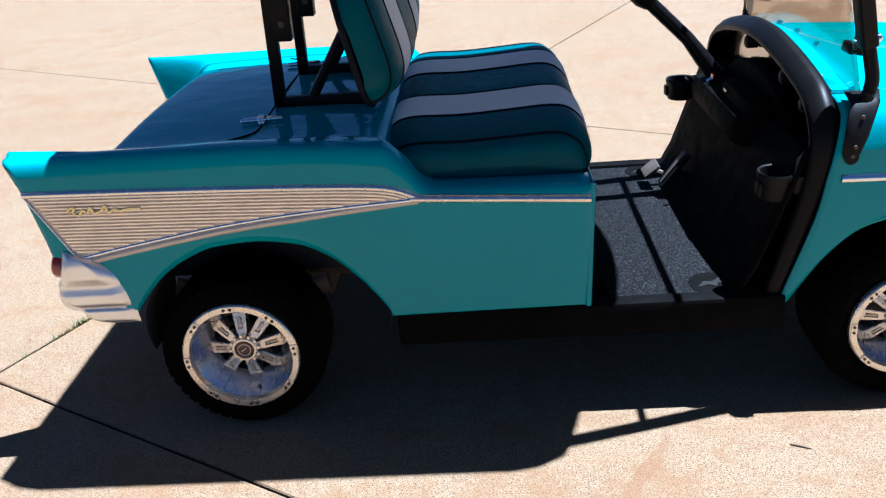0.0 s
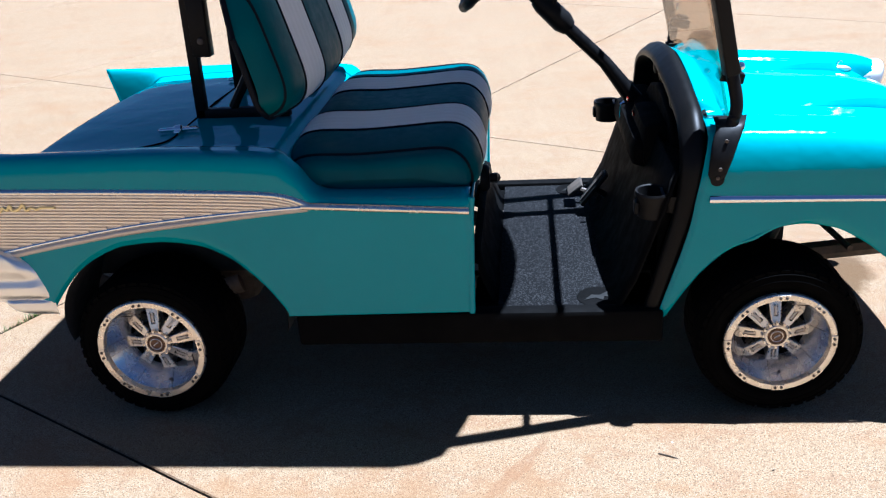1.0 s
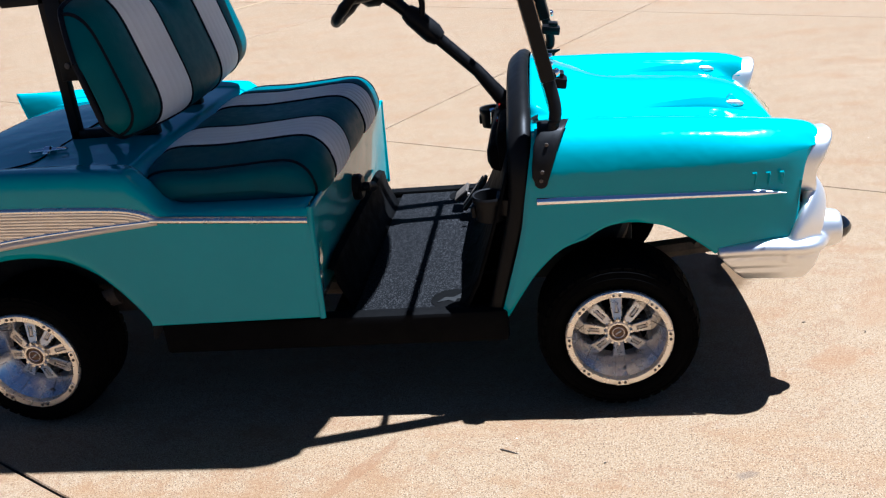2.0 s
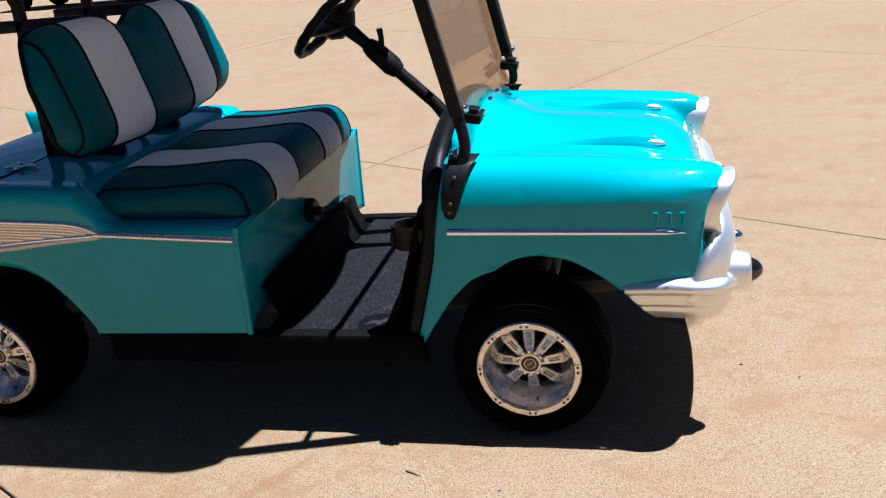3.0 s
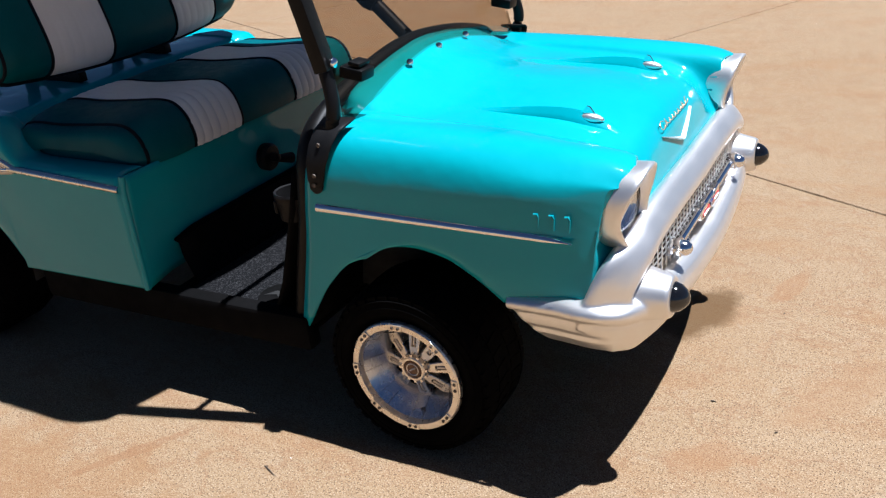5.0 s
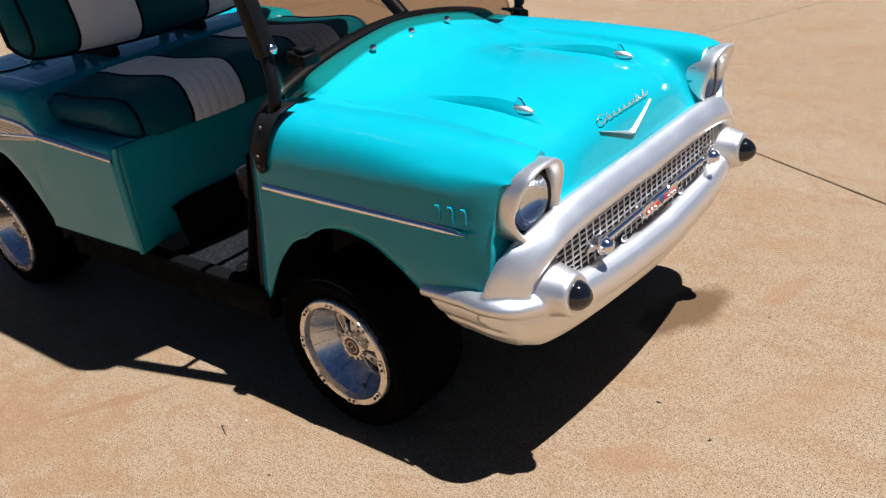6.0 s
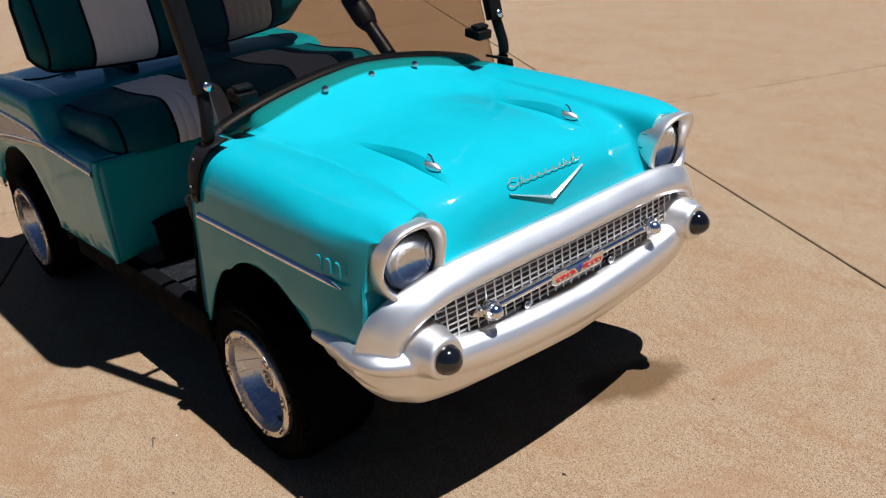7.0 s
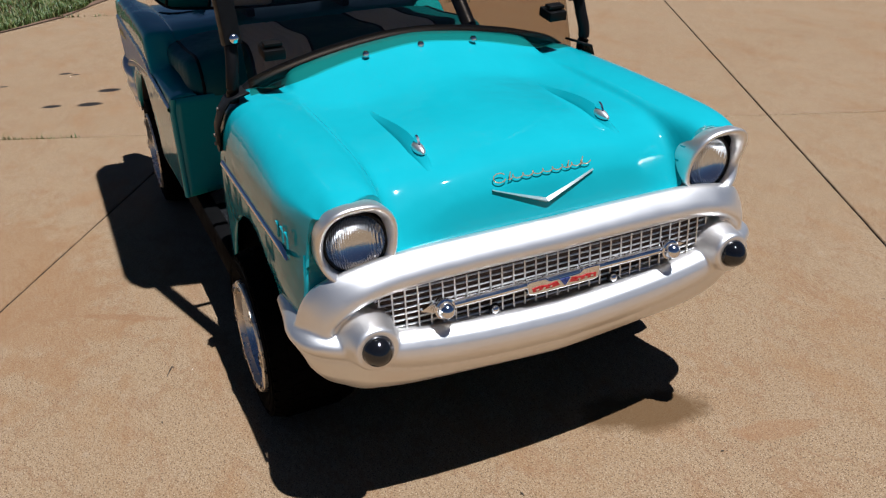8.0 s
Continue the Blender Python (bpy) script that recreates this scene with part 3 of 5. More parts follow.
# cowl bolts
for y in (-0.148, 0.0, 0.148):
    bm = bmesh.new()
    lathe(bm, [(-0.004, 0.009), (0.003, 0.009), (0.007, 0.0065), (0.009, 0.0)], 14, pose(1.538, y, float(0.35 * hood_edge(1.54) + 0.65 * hood_mid(1.54)) + (0.007 if y else 0.012), 0, -80, 0))
    part("cowl_bolt", bm, M_CHROME, front_body, "chrome domed bolt")

# three fender louvre marks
for side in (-1, 1):
    for k in range(3):
        bm = bmesh.new()
        x = 2.018 + 0.032 * k
        y = side * 0.5250
        tube(bm, [(x - 0.008, y, 0.640), (x, y, 0.641), (x + 0.001, y, 0.632), (x - 0.001, y, 0.610)], 0.0026, 8)
        part("fender_mark", bm, M_PAINT, front_body)

# side spears of the front fenders
for side in (-1, 1):
    rows = []
    for x in np.linspace(1.486, 2.088, 40):
        u = (x - 1.486) / 0.602
        hh = 0.0115 * (1.0 - 0.25 * u) * (1 if u < 0.9 else max(0.05, (1 - u) / 0.1) ** 0.6)
        zc = 0.601 - 0.012 * u
        rows.append([(x, side * (0.5245 + 0.009 * math.sin(math.pi * k) ** 0.6), zc - hh + 2 * hh * k) for k in np.linspace(0, 1, 11)])
    bm = bmesh.new()
    made = sheet(bm, rows)
    part("side_spear", bm, M_BRIGHT, front_body, "bright chrome side spear")

# hood script and V
bm = bmesh.new()
strokes = [[(-0.098 + 0.014 * math.cos(k), 0.009 + 0.012 * math.sin(k)) for k in np.linspace(0.6, 5.9, 18)],
           [(-0.080 + 0.190 * u + 0.005 * math.sin(52 * u), 0.0058 - 0.0056 * math.cos(52 * u)) for u in np.linspace(0, 1, 110)]]
for y, tall in ((-0.078, 0.020), (0.058, 0.018), (0.092, 0.021)):
    strokes.append([(y, 0.0), (y + 0.003, tall * 0.6), (y + 0.006, tall)])
for row in strokes:
    tube(bm, [(2.1445 - (v * 0.35) - 0.12 * u * u, u, 0.681 + v * 0.7) for u, v in row], 0.0010, 6)
part("hood_emblem", bm, M_BRONZE, front_body, "thin bronze emblem strokes")
bm = bmesh.new()
for side in (-1, 1):
    rows = []
    for u in np.linspace(0, 1, 12):
        wv = 0.0039 * (1 - u) + 0.0011
        y, z = side * 0.118 * u, 0.626 + 0.041 * u
        x = 2.1615 - 0.012 * u - 0.004 * u * u
        rows.append([(x - 0.004, y, z - wv), (x + 0.004, y, z), (x - 0.006, y, z + wv)])
    sheet(bm, rows)
part("hood_v_emblem", bm, M_SILVER, front_body, "silver V-shaped hood emblem", smooth=20)


# --- headlights ---
def headlight(side):
    lamp = new("headlight")
    lamp.parent = cart
    m0 = pose(2.172, side * 0.415, 0.625, 0, 0, side * 5)
    brow = curve_through([(0.560, 2.176), (0.583, 2.172), (0.615, 2.167), (0.659, 2.183), (0.716, 2.210), (0.750, 2.221)])

    def outline(k, grow, depth):
        """A point of the surround: rounded inside, drawn out to a peak at its upper outer corner."""
        c, s_ = math.cos(k), math.sin(k)
        r = 1.0 / (abs(c) ** 2.35 + abs(s_) ** 2.35) ** (1 / 2.35)
        outer = max(0.0, side * c)
        y, z = c * r * 0.078 * grow, s_ * r * 0.085 * grow
        peak = outer ** 1.5 * max(0.0, s_) ** 1.5 * 2.4
        y, z = y + side * 0.003 * peak * grow, z + 0.004 * peak * grow
        share = 0.35 + 0.65 * (0.5 + 0.5 * side * c)
        x = share * float(brow(0.631 + z)) + (1 - share) * (2.188 + 0.22 * z)
        return Vector((x + depth, side * 0.415 + y, 0.631 + z))

    ks = np.linspace(0, 2 * math.pi, 64, endpoint=False)
    bm = bmesh.new()
    rings = [(0.97, -0.060), (0.995, -0.035), (1.000, -0.020), (1.006, -0.010), (1.000, -0.003), (0.975, 0.002), (0.93, 0.003), (0.87, -0.001), (0.81, -0.008), (0.77, -0.017), (0.75, -0.030)]
    sheet(bm, [[outline(k, g, d) for k in ks] for g, d in rings], wrap_j=True)
    part("bezel", bm, M_SILVER, lamp, "silver peaked headlight surround", smooth=70)
    bm = bmesh.new()
    rows = [[outline(k, g, d) for k in ks] for g, d in ((0.755, -0.026), (0.74, -0.036))]
    rows.append([m0 @ Vector((-0.020, 0.059 * math.cos(k), 0.059 * math.sin(k))) for k in ks])
    sheet(bm, rows, wrap_j=True)
    part("bucket", bm, M_MATTE, lamp, "dark recessed lamp bucket")
    # flange that closes the fender's mouth round the surround
    mouth = [p for p in front_grid[-1] if side * p[1] > 0.322 and p[2] > 0.575]
    rows = [[tuple(p) for p in mouth]]
    for g, d in ((0.995, -0.038), (0.975, -0.056)):
        rows.append([outline(math.atan2(p[2] - 0.631, p[1] - side * 0.415), g, d) for p in mouth])
    bm = bmesh.new()
    sheet(bm, rows)
    part("lamp_flange", bm, M_PAINT, lamp, "turquoise flange round the lamp", smooth=70)
    seat_m = m0 @ pose(0.004, 0, 0.000, 0, 2, 0)
    bm = bmesh.new()
    lathe(bm, [(-0.018, 0.0585), (-0.031, 0.050), (-0.042, 0.036), (-0.048, 0.018), (-0.050, 0.0)], 40, seat_m, close=False)
    part("reflector", bm, M_LENS, lamp, "fluted silvered reflector bowl")
    bm = bmesh.new()
    lathe(bm, [(-0.019, 0.0585), (-0.015, 0.057), (-0.010, 0.047), (-0.006, 0.030), (-0.005, 0.0)], 32, seat_m, close=False)
    part("lens", bm, M_CLEAR, lamp, "clear round lamp glass")
    bm = bmesh.new()
    ring = [seat_m @ Vector((-0.018, 0.0605 * math.cos(k), 0.0605 * math.sin(k))) for k in np.linspace(0, 2 * math.pi, 33)]
    tube(bm, ring, 0.004, 8, cap=False)
    part("retaining_ring", bm, M_BLACK, lamp)


for side in (-1, 1):
    headlight(side)

# --- front bumper ---
bumper = new("front_bumper")
bumper.parent = cart
plan = smooth_path(mirrored([(1.935, -0.512, 0), (2.03, -0.524, 0), (2.11, -0.536, 0), (2.165, -0.522, 0), (2.196, -0.472, 0), (2.212, -0.40, 0), (2.223, -0.30, 0), (2.231, -0.15, 0), (2.233, 0.0, 0)]), 110)
bar_top = curve_through([(0.0, 0.421), (0.20, 0.430), (0.35, 0.443), (0.42, 0.452), (0.50, 0.464), (0.54, 0.466)])
bar_crease = curve_through([(0.0, 0.340), (0.20, 0.350), (0.35, 0.368), (0.41, 0.387), (0.46, 0.405), (0.50, 0.414), (0.54, 0.424)])
bar_low = curve_through([(0.0, 0.287), (0.20, 0.297), (0.35, 0.301), (0.43, 0.307), (0.49, 0.326), (0.54, 0.338)])
bar_swell = [(0.0, -0.012), (0.06, -0.002), (0.18, 0.009), (0.36, 0.017), (0.56, 0.0195), (0.75, 0.0165), (0.90, 0.009), (1.0, 0.002)]
rows = []
for i, p in enumerate(plan):
    way = plan[min(i + 1, len(plan) - 1)] - plan[max(i - 1, 0)]
    out = np.array([way[1], -way[0], 0]) / np.hypot(way[0], way[1])
    f = float(np.clip((2.16 - p[0]) / 0.05, 0, 1))  # 1 on the sides
    tail = float(np.clip((2.06 - p[0]) / 0.125, 0, 1))
    top = float(bar_top(abs(p[1]))) - 0.012 * tail
    crease = float(bar_crease(abs(p[1]))) - 0.004 * tail
    low = float(bar_low(abs(p[1])))
    cut = low + 0.088 * float(np.clip((2.003 - p[0]) / 0.068, 0, 1))  # slanted end along the wheel arch
    crease = max(crease, low + 0.012)
    prof = [(top - 0.016, -0.066), (top - 0.003, -0.048), (top + 0.001, -0.028)]
    prof += [(top + (crease - top) * u, d) for u, d in bar_swell]
    for v, d in ((0.03, -0.002), (0.12, 0.001), (0.36, -0.004), (0.44, -0.007 - 0.004 * f), (0.50, -0.009 - 0.004 * f), (0.58, -0.011), (0.74, -0.020), (0.90, -0.031), (1.0, -0.044)):
        prof.append((crease + (low - crease) * v, d))
    prof.append((low + 0.005, -0.062))
    rows.append([p + out * d + np.array([0, 0, max(z, cut)]) for z, d in prof])
bm = bmesh.new()
made = sheet(bm, rows, wrap_j=True)
fill(bm, made[0][::-1])
fill(bm, made[-1])

# upper bar that arches over the grille
arc = smooth_path(mirrored([(2.135, -0.504, 0.400), (2.142, -0.508, 0.438), (2.151, -0.506, 0.474), (2.163, -0.495, 0.506), (2.176, -0.467, 0.531), (2.183, -0.42, 0.548), (2.184, -0.35, 0.559), (2.184, -0.25, 0.562), (2.185, -0.1, 0.562), (2.186, 0.0, 0.561)]), 140)
rows = []
for i, p in enumerate(arc):
    way = arc[min(i + 1, len(arc) - 1)] - arc[max(i - 1, 0)]
    way = way / np.linalg.norm(way)
    e = float(np.clip((abs(p[1]) - 0.40) / 0.10, 0, 1))
    e = e * e * (3 - 2 * e)
    foot = float(np.clip((0.50 - p[2]) / 0.08, 0, 1))
    face = (1 - e) * np.array([0.76, 0, 0.65]) + e * np.array([0.55, 0.85 * np.sign(p[1]), 0.12])
    face -= way * face.dot(way)
    face /= np.linalg.norm(face)
    across = np.cross(way, face)
    deep, wide = 0.024 - 0.007 * e, 0.037 + 0.006 * e + 0.012 * foot ** 1.5
    rows.append([p + face * (deep * np.sign(math.cos(k)) * abs(math.cos(k)) ** 0.70) + across * (wide * np.sign(math.sin(k)) * abs(math.sin(k)) ** 0.80) for k in np.linspace(0, 2 * math.pi, 32, endpoint=False)])
made = sheet(bm, rows, wrap_j=True)
fill(bm, made[0][::-1])
fill(bm, made[-1])
for side in (-1, 1):
    lathe(bm, [(2.10, 0.080), (2.150, 0.074), (2.172, 0.064), (2.198, 0.0570), (2.230, 0.0490), (2.247, 0.0455), (2.254, 0.041), (2.252, 0.0)], 36, pose(0, side * 0.420, 0.444))
shell = part("bumper_shell", bm, M_SILVER, bumper, "satin silver moulded bumper with upper bar and cone pods", smooth=0)
# the bars, feet and pods flow into one another
blend = shell.modifiers.new("moulding", "REMESH")
blend.mode, blend.voxel_size, blend.use_smooth_shade = "VOXEL", 0.0032, True
soft = shell.modifiers.new("fillets", "SMOOTH")
soft.factor, soft.iterations = 0.5, 9
for side in (-1, 1):
    bm = bmesh.new()
    lathe(bm, [(2.244, 0.0318), (2.256, 0.0314), (2.268, 0.0268), (2.278, 0.0182), (2.284, 0.0092), (2.286, 0.0)], 32, pose(0, side * 0.420, 0.444))
    part("bullet_tip", bm, M_GLOSS, bumper, "glossy black rubber bullet tip")

# --- grille ---
grille = new("grille")
grille.parent = cart


def grille_half(z):
    """Half the width of the grille opening at a height."""
    u = np.clip((z - 0.428) / 0.095, 0, 1)
    return 0.345 + 0.060 * u ** 0.8


# flat brown sheet that fills the gaps between the grille bars
bm = bmesh.new()
edge = [(2.178, -grille_half(z), z) for z in np.linspace(0.41, 0.545, 8)]
edge += [(2.178, -y, z) for _, y, z in edge[::-1]]
bm.faces.new([bm.verts.new(v) for v in edge])
part("backing", bm, M_GRILLEBACK, grille, "brown backing sheet behind the grille", smooth=0)
ZS = [0.434 + 0.0128 * k for k in range(8)]
for z in ZS:
    bm = bmesh.new()
    hw = float(grille_half(z))
    tube(bm, [(2.201 - 0.05 * (y / 0.42) ** 4 * 0.3, y, z) for y in np.linspace(-hw, hw, 15)], 0.0019, 6)
    part("grille_bar", bm, M_SILVER, grille)
for k in range(-15, 16):
    y = 0.0260 * k
    zs = [z for z in np.linspace(0.428, 0.528, 12) if abs(y) <= grille_half(z) + 0.001]
    if len(zs) < 3:
        continue
    bm = bmesh.new()
    x = 2.2035 - 0.05 * (y / 0.42) ** 4 * 0.3
    tube(bm, [(x, y, zs[0]), (x, y, zs[-1])], 0.0019, 6)
    part("grille_bar", bm, M_SILVER, grille)
bm = bmesh.new()
tube(bm, [(2.216, y, 0.4785) for y in np.linspace(-0.262, 0.262, 9)], 0.0105, 12, flat=0.8)
centre_bar = part("centre_bar", bm, M_BRIGHT, grille, "chrome bar across the grille")
for side in (-1, 1):
    bm = bmesh.new()
    lathe(bm, [(-0.012, 0.016), (0.004, 0.0215), (0.010, 0.0215), (0.012, 0.0180), (0.022, 0.0165), (0.031, 0.010), (0.035, 0.0)], 24, pose(2.218, side * 0.268, 0.4785))
    part("bar_bead", bm, M_CHROME, grille, "chrome bullet at the bar's end")
    bm = bmesh.new()
    prism(bm, [(0, 0.019), (0, -0.019), (side * 0.020, -0.009), (side * 0.045, 0.0), (side * 0.020, 0.009)], 0.009, Matrix(((0, 0, 1, 2.205), (1, 0, 0, side * 0.270), (0, 1, 0, 0.4785), (0, 0, 0, 1))))
    part("bar_wing", bm, M_CHROME, grille)
FACE = Matrix(((0, 0, 1, 0), (1, 0, 0, 0), (0, 1, 0, 0), (0, 0, 0, 1)))
bm = bmesh.new()
prism(bm, [(-0.084, -0.015), (-0.072, -0.019), (0.072, -0.019), (0.084, -0.015), (0.088, 0.009), (0.084, 0.015), (0.046, 0.015), (0.034, 0.007), (-0.034, 0.007), (-0.046, 0.015), (-0.084, 0.015), (-0.088, 0.009)], 0.020, Matrix.Translation((2.207, 0.002, 0.474)) @ FACE)
badge = part("badge", bm, M_CHROME, grille, "chrome badge plate with red inlay", smooth=20, bevel=0.003)
bm = bmesh.new()
for side in (-1, 1):
    bm = bmesh.new()
    row = [(0.012, -0.008), (0.03, -0.0105), (0.05, -0.009), (0.074, -0.0105), (0.077, -0.002), (0.055, 0.000), (0.04, -0.002), (0.018, 0.001)]
    prism(bm, [(side * y, z) for y, z in row], 0.002, Matrix.Translation((2.2265, 0.002, 0.474)) @ FACE)
    part("badge_inlay", bm, M_RED, grille, "red enamel inlay bar", smooth=0)
    for y in (0.034, 0.050, 0.065):
        bm = bmesh.new()
        prism(bm, [(side * y - 0.0045, -0.0055), (side * y, -0.0080), (side * y + 0.0045, -0.0055), (side * y, -0.0030)], 0.0025, Matrix.Translation((2.2275, 0.002, 0.474)) @ FACE)
        part("badge_diamond", bm, M_BRIGHT, grille, "tiny bright diamond on the red inlay", smooth=0)
bm = bmesh.new()
prism(bm, [(-0.012, 0.003), (0.012, 0.003), (0.002, -0.011), (-0.002, -0.011)], 0.003, Matrix.Translation((2.2265, 0.002, 0.474)) @ FACE)
part("badge_chevron", bm, M_BLUE, grille, "small blue enamel chevron", smooth=0)
for y in (-0.150, 0.135):
    bm = bmesh.new()
    lathe(bm, [(0, 0.009), (0.006, 0.009), (0.010, 0.006), (0.012, 0.0)], 16, pose(2.205, y, 0.437))
    screw = part("grille_screw", bm, M_CHROME, grille, "chrome grille screw")
    bm = bmesh.new()
    lathe(bm, [(0, 0.0125), (0.003, 0.012), (0.004, 0.009)], 16, pose(2.204, y, 0.437))
    part("washer", bm, M_BLACK, grille)

# --- rear shell ---
arch_rear = curve_through([(-0.262, 0.325), (-0.215, 0.390), (-0.155, 0.455), (-0.089, 0.498), (-0.012, 0.526), (0.087, 0.534), (0.183, 0.522), (0.261, 0.485), (0.324, 0.427), (0.374, 0.363), (0.403, 0.317)])
top_line = curve_through([(-0.60, 0.776), (0.05, 0.775), (0.30, 0.765), (0.415, 0.756), (0.460, 0.720), (0.505, 0.665), (0.535, 0.650), (0.60, 0.646), (0.90, 0.643)])
deck_line = curve_through([(-0.60, 0.40), (-0.43, 0.500), (-0.34, 0.600), (-0.288, 0.690), (-0.262, 0.732), (-0.235, 0.750), (-0.13, 0.756), (0.0, 0.758), (0.25, 0.757), (0.39, 0.748), (0.43, 0.715), (0.455, 0.655), (0.48, 0.620), (0.90, 0.615)])


def rear_controls(x):
    zt, zd = float(top_line(x)), float(deck_line(x))
    if x < -0.262:
        zb = 0.335 + 0.10 * min(1.0, max(0.0, (-x - 0.30) / 0.10)) ** 1.5
    elif x < 0.403:
        zb = float(arch_rear(x))
    else:
        zb = 0.316 + (x - 0.403) * 0.01
    k = float(np.clip((-x) / 0.45, 0, 1))

    def back(z):
        """The raked tail edge."""
        return -k * k * (0.01 + 0.070 * max(0.0, (z - 0.50) / 0.27) ** 1.2 + 0.022 * max(0.0, (z - 0.70) / 0.07) ** 2)

    fin = float(np.clip((0.05 - x) / 0.35, 0, 1))
    sill = float(np.clip((x - 0.44) / 0.06, 0, 1))
    zm = zb + (zt - zb) * 0.45
    pts = [(-0.548 if x < 0.403 else -0.562, zb), (-0.563, zb + 0.03), (-0.566, zm), (-0.566, zt - 0.085 + 0.03 * sill), (-0.562, zt - 0.03 + 0.012 * sill), (-0.548, zt - 0.005), (-0.520, zt),
           (-0.490 + 0.004 * sill, zt - 0.002 - 0.004 * fin), (-0.462 - 0.014 * sill, zd + (zt - zd) * (0.55 - 0.25 * fin)), (-0.43 - 0.03 * sill, zd), (-0.22, zd + 0.006), (0.0, zd + 0.008)]
    return [(x + back(z), y, z) for y, z in pts]


xs = np.r_[np.linspace(-0.40, -0.27, 14), np.linspace(-0.264, 0.40, 80), np.linspace(0.404, 0.54, 24), np.linspace(0.55, 0.90, 16)]
rows = []
for x in xs:
    half = rear_controls(x)
    rows.append(section_spline(half + [(a, -b, c) for a, b, c in half[-2::-1]], 141))
bm = bmesh.new()
made = sheet(bm, rows)
rear_body = part("rear_body", bm, M_PAINT, cart, "turquoise rear body with tail fins", smooth=60, thick=0.007)
# tail panel between the fins
bm = bmesh.new()
tail = [(a + 0.004, b * 0.985, c - 0.004) for a, b, c in rear_controls(-0.40)]
low = [(-0.40, b, 0.425) for _, b, _ in tail]
both = lambda row: row + [(a, -b, c) for a, b, c in row[-2::-1]]
sheet(bm, [both(tail), both(low)])
part("tail_panel", bm, M_PAINT, rear_body)
# front face of the seat base
bm = bmesh.new()
rows = []
for z in np.linspace(0.316, 0.636, 16):
    u = (z - 0.316) / 0.316
    rows.append([(0.897 + 0.012 * u - 0.03 * (1 - u) * min(1, (0.56 - abs(y)) / 0.12), y, z) for y in np.linspace(-0.560, 0.560, 41)])
sheet(bm, rows)
part("seat_base_front", bm, M_PAINT, rear_body, smooth=60, thick=0.006)
# rounded front corners of the seat base
for side in (-1, 1):
    bm = bmesh.new()
    tube(bm, [(0.893, side * 0.5585, 0.3185), (0.897, side * 0.5585, 0.45), (0.902, side * 0.5575, 0.60), (0.905, side * 0.552, 0.636)], 0.0085, 12)
    part("base_corner", bm, M_PAINT, rear_body)
# deck seam of the trunk lid
bm = bmesh.new()
seam = [(0.02, -0.445), (0.07, -0.41), (0.092, -0.36), (0.094, -0.2), (0.095, 0.0), (0.094, 0.2), (0.092, 0.36), (0.07, 0.41), (0.02, 0.445)]
pts = smooth_path([(x, y, 0) for x, y in seam], 60)
tube(bm, [(x, y, 0.7685 - 0.01 * abs(y) / 0.45) for x, y, _ in pts], 0.0028, 6)
part("lid_seam", bm, M_MATTE, rear_body, "dark rubber seam of the rear lid")
for side in (-1, 1):
    bm = bmesh.new()
    lathe(bm, [(-0.058, 0.0), (-0.05, 0.006), (-0.012, 0.0075), (-0.008, 0.012), (0.008, 0.012), (0.012, 0.0075), (0.05, 0.006), (0.058, 0.0)], 14, pose(0.090, side * 0.31, 0.770, 0, 0, 8))
    latch = part("lid_latch", bm, M_CHROME, rear_body, "chrome lid latch handle")
    bm = bmesh.new()
    block(bm, (0.018, 0.05, 0.012), (0.092, side * 0.31, 0.766), bevel=0.004)
    part("latch_tongue", bm, M_CHROME, rear_body)

# side trim of the rear quarter
upper_edge = curve_through([(-0.445, 0.694), (-0.20, 0.687), (0.044, 0.679), (0.30, 0.668), (0.40, 0.661), (0.445, 0.652), (0.475, 0.640), (0.496, 0.629)])
lower_edge = curve_through([(-0.352, 0.522), (-0.25, 0.543), (-0.116, 0.567), (0.02, 0.589), (0.168, 0.606), (0.33, 0.619), (0.496, 0.629)])


def strip_bar(points, width, name, mat, parent, side, proud=0.007):
    rows = []
    for i, (x, z) in enumerate(points):
        a, b = points[max(i - 1, 0)], points[min(i + 1, len(points) - 1)]
        dx, dz = b[0] - a[0], b[1] - a[1]
        n = math.hypot(dx, dz)
        nx, nz = -dz / n, dx / n
        rows.append([(x + nx * width * (k - 0.5), side * (0.5655 + proud * math.sin(math.pi * k) ** 0.55), z + nz * width * (k - 0.5)) for k in np.linspace(0, 1, 9)])
    bm = bmesh.new()
    sheet(bm, rows)
    return part(name, bm, mat, parent)


